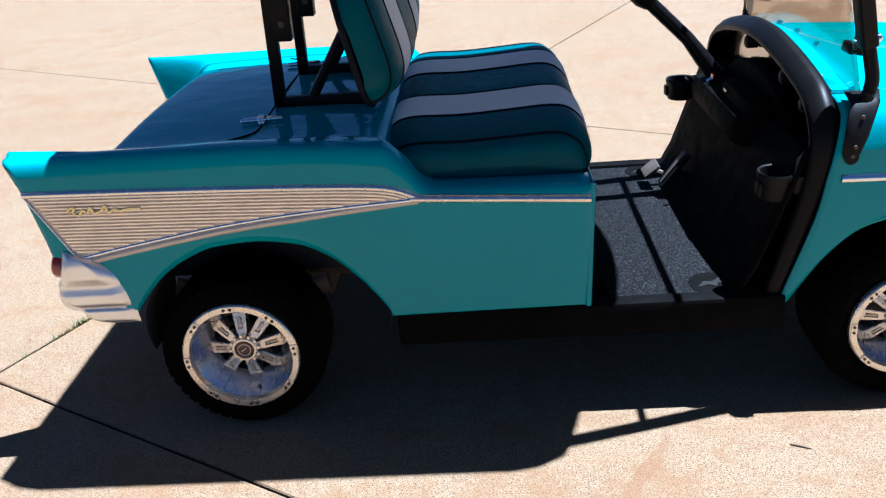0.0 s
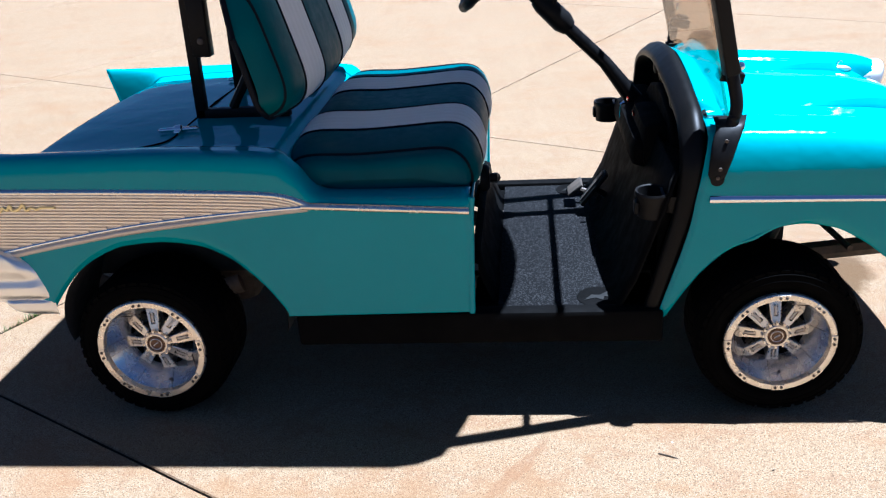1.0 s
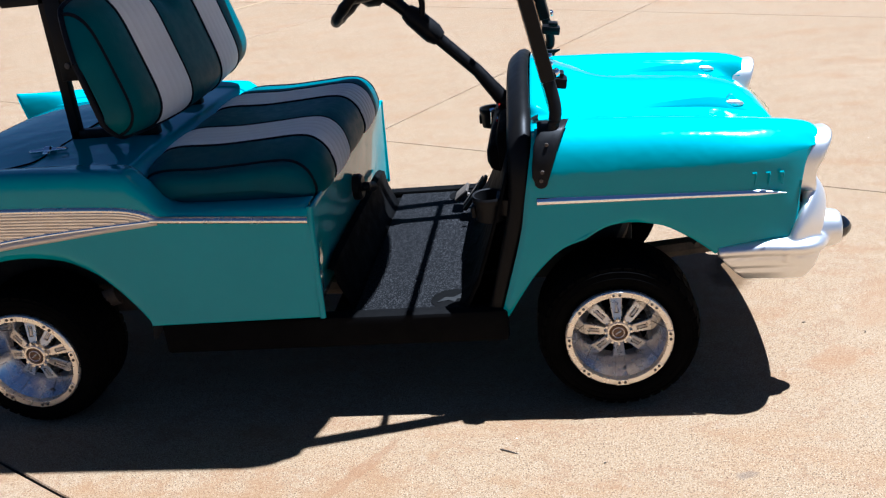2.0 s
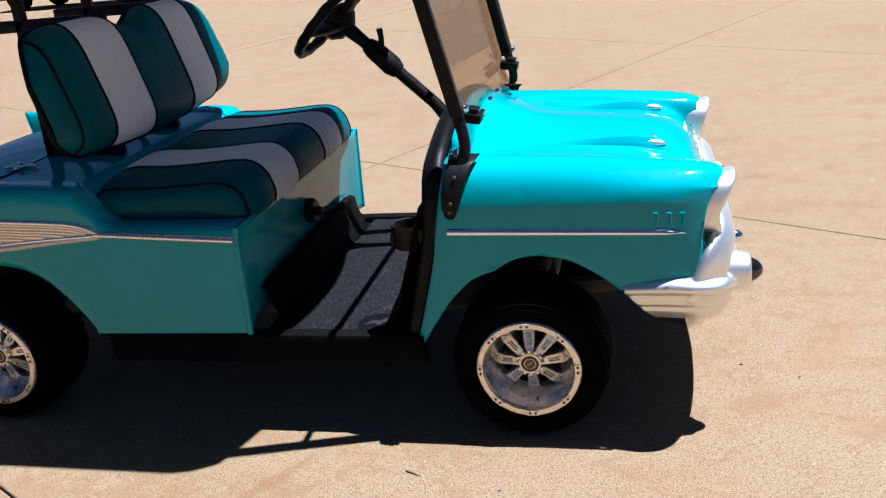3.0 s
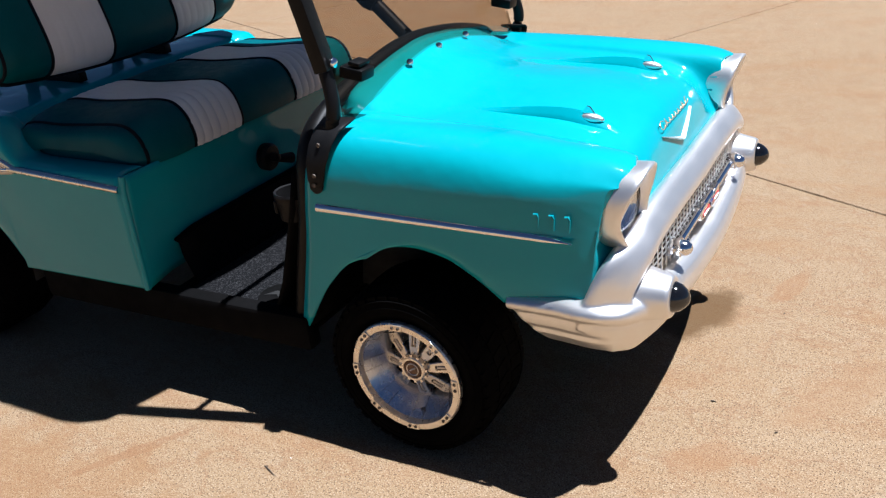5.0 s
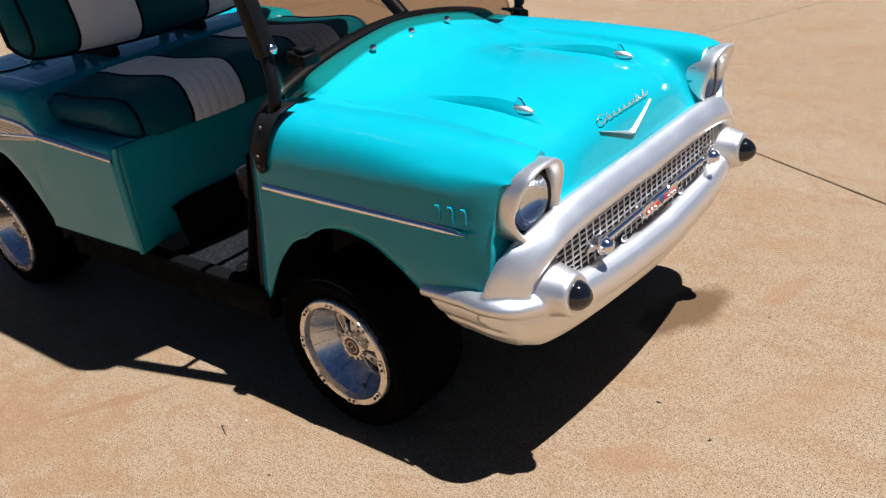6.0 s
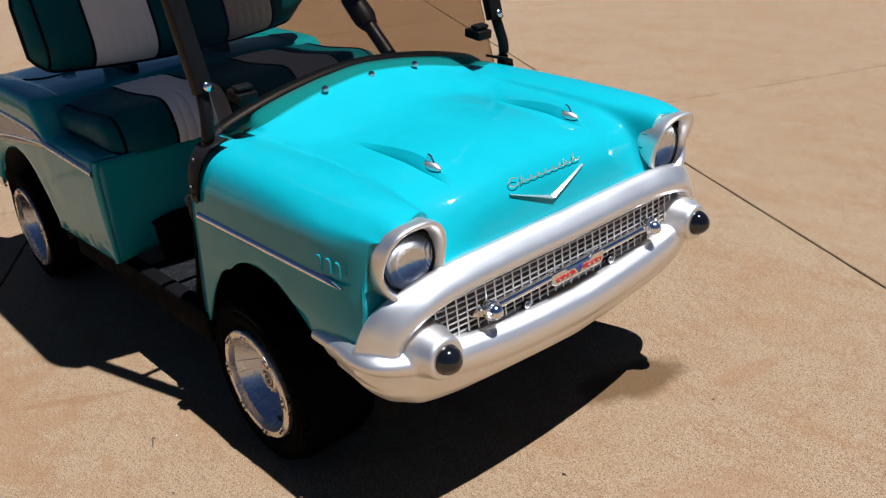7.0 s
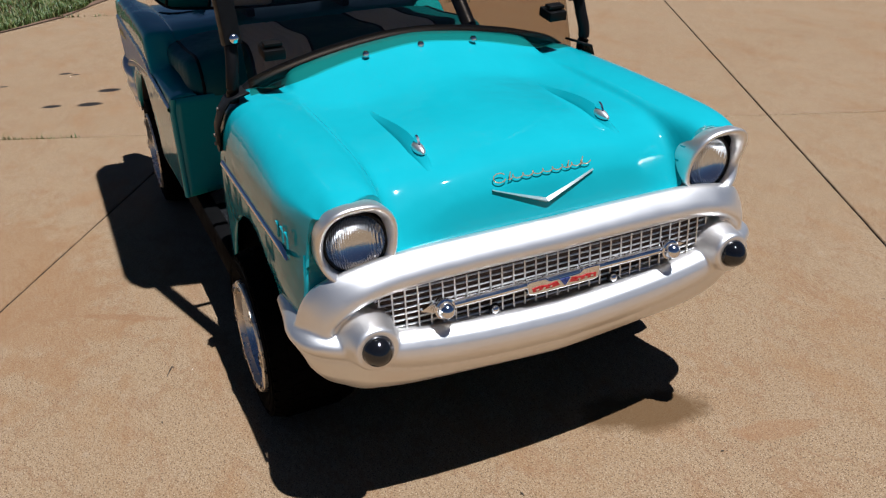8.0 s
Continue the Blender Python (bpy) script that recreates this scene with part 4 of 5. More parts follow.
for side in (-1, 1):
    trim = new("quarter_trim")
    trim.parent = cart
    tagged(trim, "ribbed aluminium quarter trim with bright edging")
    strip_bar([(x, float(upper_edge(x))) for x in np.linspace(-0.445, 0.494, 50)], 0.018, "edging", M_TRIM, trim, side)
    strip_bar([(x, float(lower_edge(x)) - 0.001) for x in np.linspace(-0.352, 0.494, 50)], 0.014, "edging", M_CHROME, trim, side)
    strip_bar([(x, float(lower_edge(x)) - 0.015 + 0.010 * max(0, (x - 0.2) / 0.294)) for x in np.linspace(-0.345, 0.494, 50)], 0.019, "edging", M_RIBGAP, trim, side)
    strip_bar([(x, 0.6285 - (x - 0.49) * 0.060) for x in np.linspace(0.478, 0.899, 24)], 0.020, "edging", M_TRIM, trim, side, 0.009)
    # panel under the ribs: a darker metal puts the shade between them into colour
    bm = bmesh.new()
    rim = [(x, float(upper_edge(x))) for x in np.linspace(-0.44, 0.49, 30)] + [(x, float(lower_edge(x))) for x in np.linspace(0.49, -0.352, 30)]
    bm.faces.new([bm.verts.new((x, side * 0.5675, z)) for x, z in rim])
    part("insert_panel", bm, M_RIBGAP, trim, smooth=0)
    for k in range(1, 20):
        pts = []
        for x in np.linspace(-0.44, 0.47, 90):
            z = float(upper_edge(x)) - 0.0088 * k
            xl = -0.44 + (0.694 - z) * 0.53
            if x > xl + 0.004 and z > float(lower_edge(x)) + 0.005:
                pts.append((x, side * 0.5690, z))
        if len(pts) > 3:
            bm = bmesh.new()
            tube(bm, pts, 0.0029, 6, up=(0, 1, 0))
            part("trim_rib", bm, M_RIB, trim)
    bm = bmesh.new()
    wave = [(-0.345, 0.0), (-0.335, 0.008), (-0.325, 0.007), (-0.330, -0.001), (-0.318, -0.006), (-0.305, 0.003), (-0.295, -0.002), (-0.285, 0.008), (-0.280, -0.003), (-0.262, 0.0), (-0.250, 0.009), (-0.243, -0.003), (-0.228, 0.002), (-0.215, -0.002), (-0.200, 0.001), (-0.165, 0.001)]
    tube(bm, [(x, side * 0.5735, 0.647 + z * 1.3) for x, z in smooth_path(wave, 70)], 0.0038, 6, up=(0, 1, 0))
    part("gold_emblem", bm, M_GOLD, trim, "thin gold wavy emblem stroke")
    # raked rear edge of the insert
    strip_bar([(-0.444 + (0.694 - z) * 0.545, z) for z in np.linspace(0.694, 0.522, 10)], 0.008, "edging", M_TRIM, trim, side)

# rear bumper corners with tail lamps
front_edge = curve_through([(0.328, -0.238), (0.395, -0.244), (0.439, -0.253), (0.483, -0.277), (0.517, -0.314), (0.532, -0.350), (0.546, -0.385)])
rear_edge = curve_through([(0.328, -0.315), (0.336, -0.345), (0.350, -0.374), (0.368, -0.390), (0.380, -0.396), (0.386, -0.402), (0.402, -0.419), (0.425, -0.431), (0.447, -0.430), (0.462, -0.416), (0.500, -0.404), (0.530, -0.396), (0.546, -0.390)])
lobes = curve_through([(0.328, -0.016), (0.334, -0.002), (0.350, 0.006), (0.372, 0.005), (0.3805, -0.001), (0.388, 0.006), (0.404, 0.013), (0.420, 0.013), (0.436, 0.007), (0.445, 0.004), (0.456, 0.007), (0.480, 0.014), (0.505, 0.012), (0.530, 0.002), (0.546, -0.014)])
for side in (-1, 1):
    rb = new("rear_bumper_corner")
    rb.parent = cart
    rows = []
    for z in np.linspace(0.328, 0.546, 60):
        xf, xr, d = float(front_edge(z)), float(rear_edge(z)), float(lobes(z))
        lean = 0.10 * (z - 0.425)
        bend = min(0.03, (xf - xr) * 0.5)
        row = []
        for u in np.linspace(0, 1, 16):
            row.append((xf + (xr + bend - xf) * u, side * (0.558 + (0.012 + d + lean) * min(1.0, u * 3.5) ** 0.55), z))
        edge_y = 0.570 + d + lean
        for k in np.linspace(0, math.pi / 2, 8)[1:]:
            row.append((xr + bend - bend * math.sin(k), side * (edge_y - 0.035 * (1 - math.cos(k))), z))
        row.append((xr, side * 0.47, z))
        rows.append(row)
    bm = bmesh.new()
    sheet(bm, rows)
    part("shell", bm, M_SILVER, rb, "satin silver rear bumper corner", smooth=60)
    bm = bmesh.new()
    lathe(bm, [(0.012, 0.036), (-0.006, 0.036), (-0.013, 0.031), (-0.017, 0.018), (-0.018, 0.0)], 28, pose(-0.411, side * 0.540, 0.502, 0, 14, 0) @ Matrix.Diagonal((1, 1, 1.08, 1)))
    part("tail_lamp", bm, M_LENSRED, rb, "oval red tail lamp lens")
bm = bmesh.new()
tube(bm, [(-0.40, -0.52, 0.39), (-0.425, -0.3, 0.39), (-0.43, 0, 0.39), (-0.425, 0.3, 0.39), (-0.40, 0.52, 0.39)], 0.05, 12, flat=0.8)
part("rear_bumper_bar", bm, M_SILVER, cart, "satin silver rear bumper bar")


# --- wheels ---
def make_wheel():
    """A wheel round the y axis, its outer face towards -y, centred on the tyre."""
    wheel = new("wheel")
    wheel.parent = cart
    turn = Matrix.Rotation(radians(90), 4, "Z")
    w = 0.105
    bm = bmesh.new()
    lathe(bm, [(-w + 0.016, 0.130), (-w + 0.012, 0.150), (-w + 0.004, 0.156), (-w, 0.170), (-w + 0.002, 0.188), (-w + 0.010, 0.203), (-w + 0.024, 0.2125), (-0.05, 0.2150), (0, 0.2155), (0.05, 0.2150),
               (w - 0.024, 0.2125), (w - 0.010, 0.203), (w, 0.185), (w - 0.012, 0.150)], 72, turn, close=False)
    tyre = part("tyre", bm, M_RUBBER, wheel, "black low-profile rubber tyre", smooth=50)
    bm = bmesh.new()
    for ring, (a0, a1) in enumerate(((-0.100, -0.062), (-0.056, -0.008), (0.008, 0.056), (0.062, 0.100))):
        for k in range(40):
            ang = 2 * math.pi * (k + 0.5 * (ring % 2)) / 40
            half = math.pi / 40 * 0.72
            r0, r1 = 0.209, 0.2172
            sk = 0.018 * (1 if ring < 2 else -1)
            vs = []
            for r in (r0, r1):
                for a, s_ in ((a0, -1), (a1, -1), (a1, 1), (a0, 1)):
                    rr = r - (0.012 if (abs(a) > 0.09) else 0.0)
                    t_ = ang + s_ * half + sk * (1 if a == a1 else -1)
                    vs.append(bm.verts.new((rr * math.cos(t_), a, rr * math.sin(t_))))
            for f in ((4, 5, 6, 7), (0, 1, 5, 4), (1, 2, 6, 5), (2, 3, 7, 6), (3, 0, 4, 7)):
                bm.faces.new([vs[i] for i in f])
    tagged(part("tread", bm, M_RUBBER, wheel, smooth=0), kind="stuff")
    bm = bmesh.new()
    for r in (0.178, 0.194):
        tube(bm, [(r * math.cos(k), -w + (0.0006 if r < 0.18 else 0.003), r * math.sin(k)) for k in np.linspace(0, 2 * math.pi, 73)], 0.0016, 6, cap=False)
    part("sidewall_rib", bm, M_RUBBER, wheel)
    # rim lip and barrel
    bm = bmesh.new()
    lathe(bm, [(-w + 0.016, 0.1315), (-w + 0.001, 0.1330), (-w - 0.004, 0.1345), (-w - 0.0045, 0.149), (-w - 0.001, 0.1525), (-w + 0.010, 0.1530)], 72, turn, close=False)
    rim = part("rim_lip", bm, M_RIM, wheel, "machined silver rim lip", smooth=35)
    bm = bmesh.new()
    lathe(bm, [(-w + 0.012, 0.1320), (-0.066, 0.1155), (-0.040, 0.0985), (-0.028, 0.0895)], 64, turn, close=False)
    barrel = part("barrel", bm, M_BARREL, wheel, "polished deep wheel barrel", smooth=35)
    bm = bmesh.new()
    lathe(bm, [(-0.028, 0.0905), (-0.022, 0.0885), (0.0, 0.084), (0.012, 0.080), (0.014, 0.0)], 32, turn, close=False)
    part("brake_drum", bm, M_MATTE, wheel, "dark brake drum behind the spokes")
    bm = bmesh.new()
    ct, st = math.sin(0.130), math.cos(0.130)
    line = []
    for r, y in ((0.1312, -w + 0.014), (0.1150, -0.066), (0.0985, -0.041)):
        line.append((r * ct, y, r * st))
    tube(bm, line, 0.0009, 5)
    seam = part("barrel_seam", bm, M_STEEL, wheel)
    for k in range(16):
        shared("barrel_seam", seam.data, wheel, Matrix.Rotation(math.pi / 4 * (k // 2) - 0.26 * (k % 2), 4, "Y")) if k else None
    # bands of the barrel that run from the spokes to the lip
    rows = []
    for r, y in ((0.1318, -w + 0.0125), (0.1148, -0.0662), (0.0975, -0.0402)):
        rows.append([(r * math.sin(k), y - 0.0008, r * math.cos(k)) for k in np.linspace(-0.130, 0.130, 7)])
    bm = bmesh.new()
    sheet(bm, rows)
    band = part("barrel_band", bm, M_BARREL, wheel, smooth=60)
    for k in range(1, 8):
        shared("barrel_band", band.data, wheel, Matrix.Rotation(2 * math.pi * k / 8, 4, "Y"))
    # eight stub spokes that lean back towards the barrel, each with a sunk slot
    bm = bmesh.new()
    rows = []
    for r, drop in ((0.024, 0.004), (0.030, 0.0), (0.046, 0.0), (0.053, 0.0), (0.0545, 0.0), (0.084, 0.0), (0.0855, 0.0), (0.0945, 0.0), (0.0970, 0.002)):
        hw = float(np.interp(r, (0.024, 0.036, 0.048, 0.0970), (0.0110, 0.0100, 0.0140, 0.0182)))
        slot = 0.0058
        sunk = 0.005 if 0.054 < r < 0.085 else 0.0
        face = -0.060 + 0.32 * (r - 0.030)
        rows.append([(-hw * 0.86, 0.0, r), (-hw, face + 0.002 + drop, r), (-hw + 0.0022, face + drop, r), (-slot - 0.0008, face + drop, r), (-slot, face + drop + sunk, r),
                     (slot, face + drop + sunk, r), (slot + 0.0008, face + drop, r), (hw - 0.0022, face + drop, r), (hw, face + 0.002 + drop, r), (hw * 0.86, -0.004, r)])
    made = sheet(bm, rows)
    fill(bm, made[-1])
    fill(bm, made[0][::-1])
    first = part("spoke", bm, M_RIM, wheel, smooth=25)
    bm = bmesh.new()
    block(bm, (0.0066, 0.003, 0.027), (0, -0.0462, 0.0695), turn=Matrix.Rotation(-math.atan(0.32), 3, "X"), bevel=0.001)
    chan = part("spoke_channel", bm, M_RIBGAP, wheel, smooth=25)
    for k in range(1, 8):
        shared("spoke", first.data, wheel, Matrix.Rotation(2 * math.pi * k / 8, 4, "Y"))
        shared("spoke_channel", chan.data, wheel, Matrix.Rotation(2 * math.pi * k / 8, 4, "Y"))
    # rivet plates on the lip
    bm = bmesh.new()
    block(bm, (0.036, 0.003, 0.0165), (0, -w - 0.0052, 0.1418), bevel=0.0008)
    plate = part("rivet_plate", bm, M_RIM, wheel, smooth=20)
    bm = bmesh.new()
    for dx in (-0.0085, 0.0085):
        lathe(bm, [(0, 0.0042), (0.002, 0.0040), (0.0032, 0.0022), (0.0034, 0)], 10, Matrix.Translation((dx, -w - 0.0066, 0.1418)) @ Matrix.Rotation(radians(-90), 4, "Z"))
    rivet = part("rivet", bm, M_STEEL, wheel)
    for k in range(1, 8):
        m = Matrix.Rotation(2 * math.pi * k / 8, 4, "Y")
        shared("rivet_plate", plate.data, wheel, m)
        shared("rivet", rivet.data, wheel, m)
    # hub and cap
    bm = bmesh.new()
    lathe(bm, [(0.02, 0.040), (-0.03, 0.037), (-0.050, 0.034), (-0.058, 0.032)], 36, turn)
    part("hub", bm, M_RIM, wheel, smooth=35)
    bm = bmesh.new()
    lathe(bm, [(-0.056, 0.036), (-0.070, 0.0345), (-0.073, 0.0315), (-0.073, 0.0265), (-0.070, 0.025)], 40, turn, close=False)
    cap = part("centre_cap", bm, M_RIM, wheel, "toothed silver centre cap", smooth=30)
    bm = bmesh.new()
    block(bm, (0.007, 0.013, 0.009), (0, -0.064, 0.0365))
    tooth = part("cap_tooth", bm, M_RIM, wheel)
    for k in range(1, 12):
        shared("cap_tooth", tooth.data, wheel, Matrix.Rotation(2 * math.pi * k / 12, 4, "Y"))
    bm = bmesh.new()
    lathe(bm, [(-0.068, 0.0255), (-0.0715, 0.0225), (-0.073, 0.0)], 28, turn)
    part("cap_disc", bm, M_CAP, wheel, "dull bronze cap disc with a pale ring")
    bm = bmesh.new()
    tube(bm, [(0.0165 * math.cos(k), -0.0727, 0.0165 * math.sin(k)) for k in np.linspace(0, 2 * math.pi, 29)], 0.0016, 6, cap=False)
    tube(bm, [(-0.008, -0.0732, -0.004), (0.001, -0.0736, 0.002), (0.008, -0.0732, 0.005)], 0.002, 6)
    part("cap_ring", bm, M_RIB, wheel)
    for k in range(4):
        bm = bmesh.new()
        a = 2 * math.pi * (k + 0.35) / 4
        lathe(bm, [(-0.03, 0.012), (-0.047, 0.012), (-0.05, 0.009)], 6, Matrix.Translation((0.052 * math.cos(a), 0, 0.052 * math.sin(a))) @ turn)
        part("lug_nut", bm, M_BLACK, wheel)
    bm = bmesh.new()
    tube(bm, [(0.012, -0.064, -0.121), (0.011, -0.076, -0.113)], 0.0042, 8)
    part("valve", bm, M_STEEL, wheel)
    return wheel


wheel = make_wheel()
wheel.matrix_basis = pose(0.0, -TRACK, AXLE_Z, 0, -5, 0)
for x, y, spin, turn in ((1.68, -TRACK, -2, 0), (0.0, TRACK, 30, 180), (1.68, TRACK, 15, 180)):
    fit = 0.99 if x > 1 else 1.0
    other = copy_thing(wheel, pose(x, y, AXLE_Z, 0, 0, turn) @ pose(0, 0, 0, 0, spin, 0))
    other.scale = (fit, 1.0, fit)
    if x > 1:  # the front rims are a little smaller in the same tyres
        for piece in other.children:
            if piece.name.split(".")[0] not in ("tyre", "tread", "sidewall_rib"):
                piece.matrix_basis = Matrix.Diagonal((0.935, 1.0, 0.935, 1.0)) @ piece.matrix_basis

# --- chassis and floor ---
bm = bmesh.new()
block(bm, (0.50, 0.96, 0.03), (1.14, 0, 0.262), bevel=0.006)
part("floor_pan", bm, M_MATTE, cart, "dull black floor pan")
for side in (-1, 1):
    bm = bmesh.new()
    block(bm, (0.98, 0.05, 0.095), (0.90, side * 0.505, 0.252), bevel=0.012)
    part("rocker_panel", bm, M_MATTE, cart, "dull black rocker panel")
bm = bmesh.new()
for side in (-1, 1):
    tube(bm, [(-0.34, side * 0.24, 0.34), (0.1, side * 0.24, 0.33), (0.5, side * 0.24, 0.27), (1.3, side * 0.24, 0.25), (1.55, side * 0.22, 0.29), (2.08, side * 0.20, 0.33)], 0.028, 8)
for x in (0.0, 1.68):
    tube(bm, [(x, -0.40, AXLE_Z), (x, 0, AXLE_Z + (0.0 if x < 1 else 0.02)), (x, 0.40, AXLE_Z)], 0.032, 10)
block(bm, (0.34, 0.36, 0.24), (0.02, 0, 0.28), bevel=0.04)
block(bm, (0.40, 0.80, 0.22), (0.62, 0, 0.42), bevel=0.03)
for side in (-1, 1):
    tube(bm, [(1.60, side * 0.36, 0.22), (1.74, side * 0.27, 0.47)], 0.02, 8)
    tube(bm, [(-0.20, side * 0.38, 0.34), (0.0, side * 0.38, 0.27), (0.22, side * 0.38, 0.33)], 0.014, 8, flat=2)
tube(bm, [(1.92, -0.30, 0.36), (1.80, 0.36, 0.41)], 0.009, 8)
part("chassis", bm, M_STEEL, cart, "dirty dark steel chassis and axles")
# wheel-well liners
for x0, z0, hx, x_a, x_b in ((0.08, 0.30, 0.30, -0.20, 0.40), ):
    for side in (-1, 1):
        bm = bmesh.new()
        rows = []
        for k in np.linspace(radians(-10), radians(195), 30):
            rows.append([(x0 + 0.315 * math.cos(k), side * y, z0 + 0.235 * math.sin(k)) for y in (0.545, 0.45, 0.30)])
        sheet(bm, rows)
        part("wheel_liner", bm, M_INNER, rear_body, "dark fibreglass wheel-well liner")
        bm = bmesh.new()
        block(bm, (0.72, 0.010, 0.21), (0.07, side * 0.305, 0.440), bevel=0.003)
        part("wheel_liner", bm, M_INNER, rear_body)
for side in (-1, 1):
    bm = bmesh.new()
    block(bm, (0.34, 0.012, 0.33), (1.57, side * 0.29, 0.445), bevel=0.004)
    part("wheel_liner", bm, M_INNER, front_body, "dark inner fender panel")
bm = bmesh.new()
rows = []
for z, x in ((0.275, 1.40), (0.36, 1.415), (0.50, 1.455), (0.62, 1.49)):
    rows.append([(x, y, z) for y in np.linspace(-0.515, 0.515, 5)])
sheet(bm, rows)
part("firewall", bm, M_MATTE, front_body, "black firewall behind the front wheels", thick=0.01)

bm = bmesh.new()
block(bm, (0.310, 0.965, 0.008), (1.112, 0, 0.2835), bevel=0.003)
part("floor_mat", bm, M_MAT, cart, "black flecked rubber floor mat")
bm = bmesh.new()
tube(bm, [(0.975, -0.488, 0.287), (1.26, -0.488, 0.287)], 0.006, 6)
tube(bm, [(0.975, 0.488, 0.287), (1.26, 0.488, 0.287)], 0.006, 6)
part("mat_edge", bm, M_BLACK, cart)
# leaping emblems on round badges; both colours also hold the dash's shade
for x, y in ((1.232, -0.425), (1.205, 0.430)):
    bm = bmesh.new()
    lathe(bm, [(0.0, 0.062), (0.0022, 0.061), (0.0022, 0.0)], 28, pose(x, y, 0.2868, 0, -90, 0))
    part("shaded_mat_badge", bm, M_MATTE, cart, "smooth black round badge on the mat, dash shade included")
    bm = bmesh.new()
    prism(bm, [(-0.045, -0.012), (-0.012, -0.006), (0.004, -0.022), (0.012, -0.004), (0.040, -0.010), (0.022, 0.006), (0.030, 0.026), (0.002, 0.008), (-0.020, 0.014)], 0.002, pose(x, y, 0.2884, 0, 0, 10))
    part("mat_emblem", bm, M_SHADEDGREY, cart, "plain grey emblem shape on the mat, darkened for dash shade", smooth=0)
# riser behind the feet, below the seat
bm = bmesh.new()
rows = []
for x, z in ((0.958, 0.284), (0.945, 0.296), (0.915, 0.370), (0.910, 0.412), (0.890, 0.420)):
    rows.append([(x, y, z - (0.0 if abs(y) < 0.41 else 0.012)) for y in np.r_[np.linspace(-0.430, 0.430, 13)]])
sheet(bm, rows)
part("floor_riser", bm, M_MATTE, cart, "black plastic floor riser below the seat", thick=0.006)
# toe board
bm = bmesh.new()
rows = []
for x, z in ((1.258, 0.283), (1.284, 0.298), (1.320, 0.368), (1.352, 0.460), (1.392, 0.58), (1.415, 0.66)):
    rows.append([(x, y, z) for y in np.linspace(-0.50, 0.50, 21)])
sheet(bm, rows)
part("toe_board", bm, M_MATTE, cart, "black sloping toe board", thick=0.008)
# --- dash ---
hoop_path = smooth_path(mirrored([(1.360, -0.512, 0.290), (1.390, -0.514, 0.400), (1.434, -0.513, 0.560), (1.448, -0.511, 0.630), (1.454, -0.502, 0.690), (1.455, -0.478, 0.738), (1.455, -0.440, 0.772), (1.455, -0.385, 0.797), (1.452, -0.25, 0.830), (1.450, -0.10, 0.852), (1.450, 0.0, 0.857)]), 96)
bm = bmesh.new()
rows = []
for i, p in enumerate(hoop_path):
    way = hoop_path[min(i + 1, len(hoop_path) - 1)] - hoop_path[max(i - 1, 0)]
    way /= np.linalg.norm(way)
    back = np.array([-1.0, 0, -0.15])
    back -= way * back.dot(way)
    back /= np.linalg.norm(back)
    inw = np.cross(way, back)
    target = np.array([p[0], 0, 0.45]) - p
    if inw.dot(target) < 0:
        inw = -inw
    thin = 0.7 + 0.3 * float(np.clip((p[2] - 0.35) / 0.3, 0, 1))
    up = float(np.clip((p[2] - 0.55) / 0.2, 0, 1))
    prof = [(-0.024, 0.006), (-0.022, 0.0), (-0.010, -0.004 - 0.006 * up), (0.006, -0.004 - 0.006 * up), (0.020 + 0.010 * up, 0.003), (0.030 + 0.010 * up, 0.013), (0.029 + 0.010 * up, 0.024), (0.012, 0.032), (-0.02, 0.034), (-0.04, 0.033)]
    rows.append([p + back * a * thin + inw * b * thin for a, b in prof])
sheet(bm, rows)
part("dash_hoop", bm, M_HOOP, cart, "thick rounded black dash edging", smooth=60)
# fascia inside the hoop
bm = bmesh.new()
half = [(1.472, y, z) for y, z in ((-0.49, 0.50), (-0.488, 0.66), (-0.478, 0.715), (-0.445, 0.757), (-0.30, 0.802), (-0.10, 0.826))]
ring = half + [(x, -y, z) for x, y, z in half[::-1]]
bm.faces.new([bm.verts.new(v) for v in ring])
part("dash_fascia", bm, M_DASH, cart, "polished fascia inside the dash hoop", smooth=0, thick=0.006)
bm = bmesh.new()
half = [(y * 0.60, z - 0.080) for _, y, z in half[1:]]
prism(bm, half + [(-y, z) for y, z in half[::-1]], 0.03, Matrix(((0, 0, 1, 1.436), (1, 0, 0, 0.03), (0, 1, 0, 0), (0, 0, 0, 1))))
part("instrument_panel", bm, M_MATTE, cart, "dull black instrument panel", smooth=30, bevel=0.008)
for (y, z, wy, wz, d) in ((-0.30, 0.600, 0.28, 0.10, 0.06), (-0.02, 0.625, 0.28, 0.13, 0.10), (0.30, 0.61, 0.26, 0.12, 0.08)):
    bm = bmesh.new()
    block(bm, (d, wy, wz), (1.468 - d / 2, y, z), bevel=0.025)
    part("dash_bin", bm, M_MATTE, cart, "dark moulded dash bin")
bm = bmesh.new()
block(bm, (0.14, 0.52, 0.10), (1.408, 0.11, 0.602), bevel=0.035)
part("lower_dash", bm, M_MATTE, cart, "dark moulded lower dash")
for (y, z) in ((-0.20, 0.765), (-0.36, 0.735), (0.12, 0.79)):
    bm = bmesh.new()
    lathe(bm, [(0, 0.020), (0.03, 0.02), (0.035, 0.013)], 16, pose(1.468, y, z, 0, 180, 0))
    part("dash_switch", bm, M_BLACK, cart)
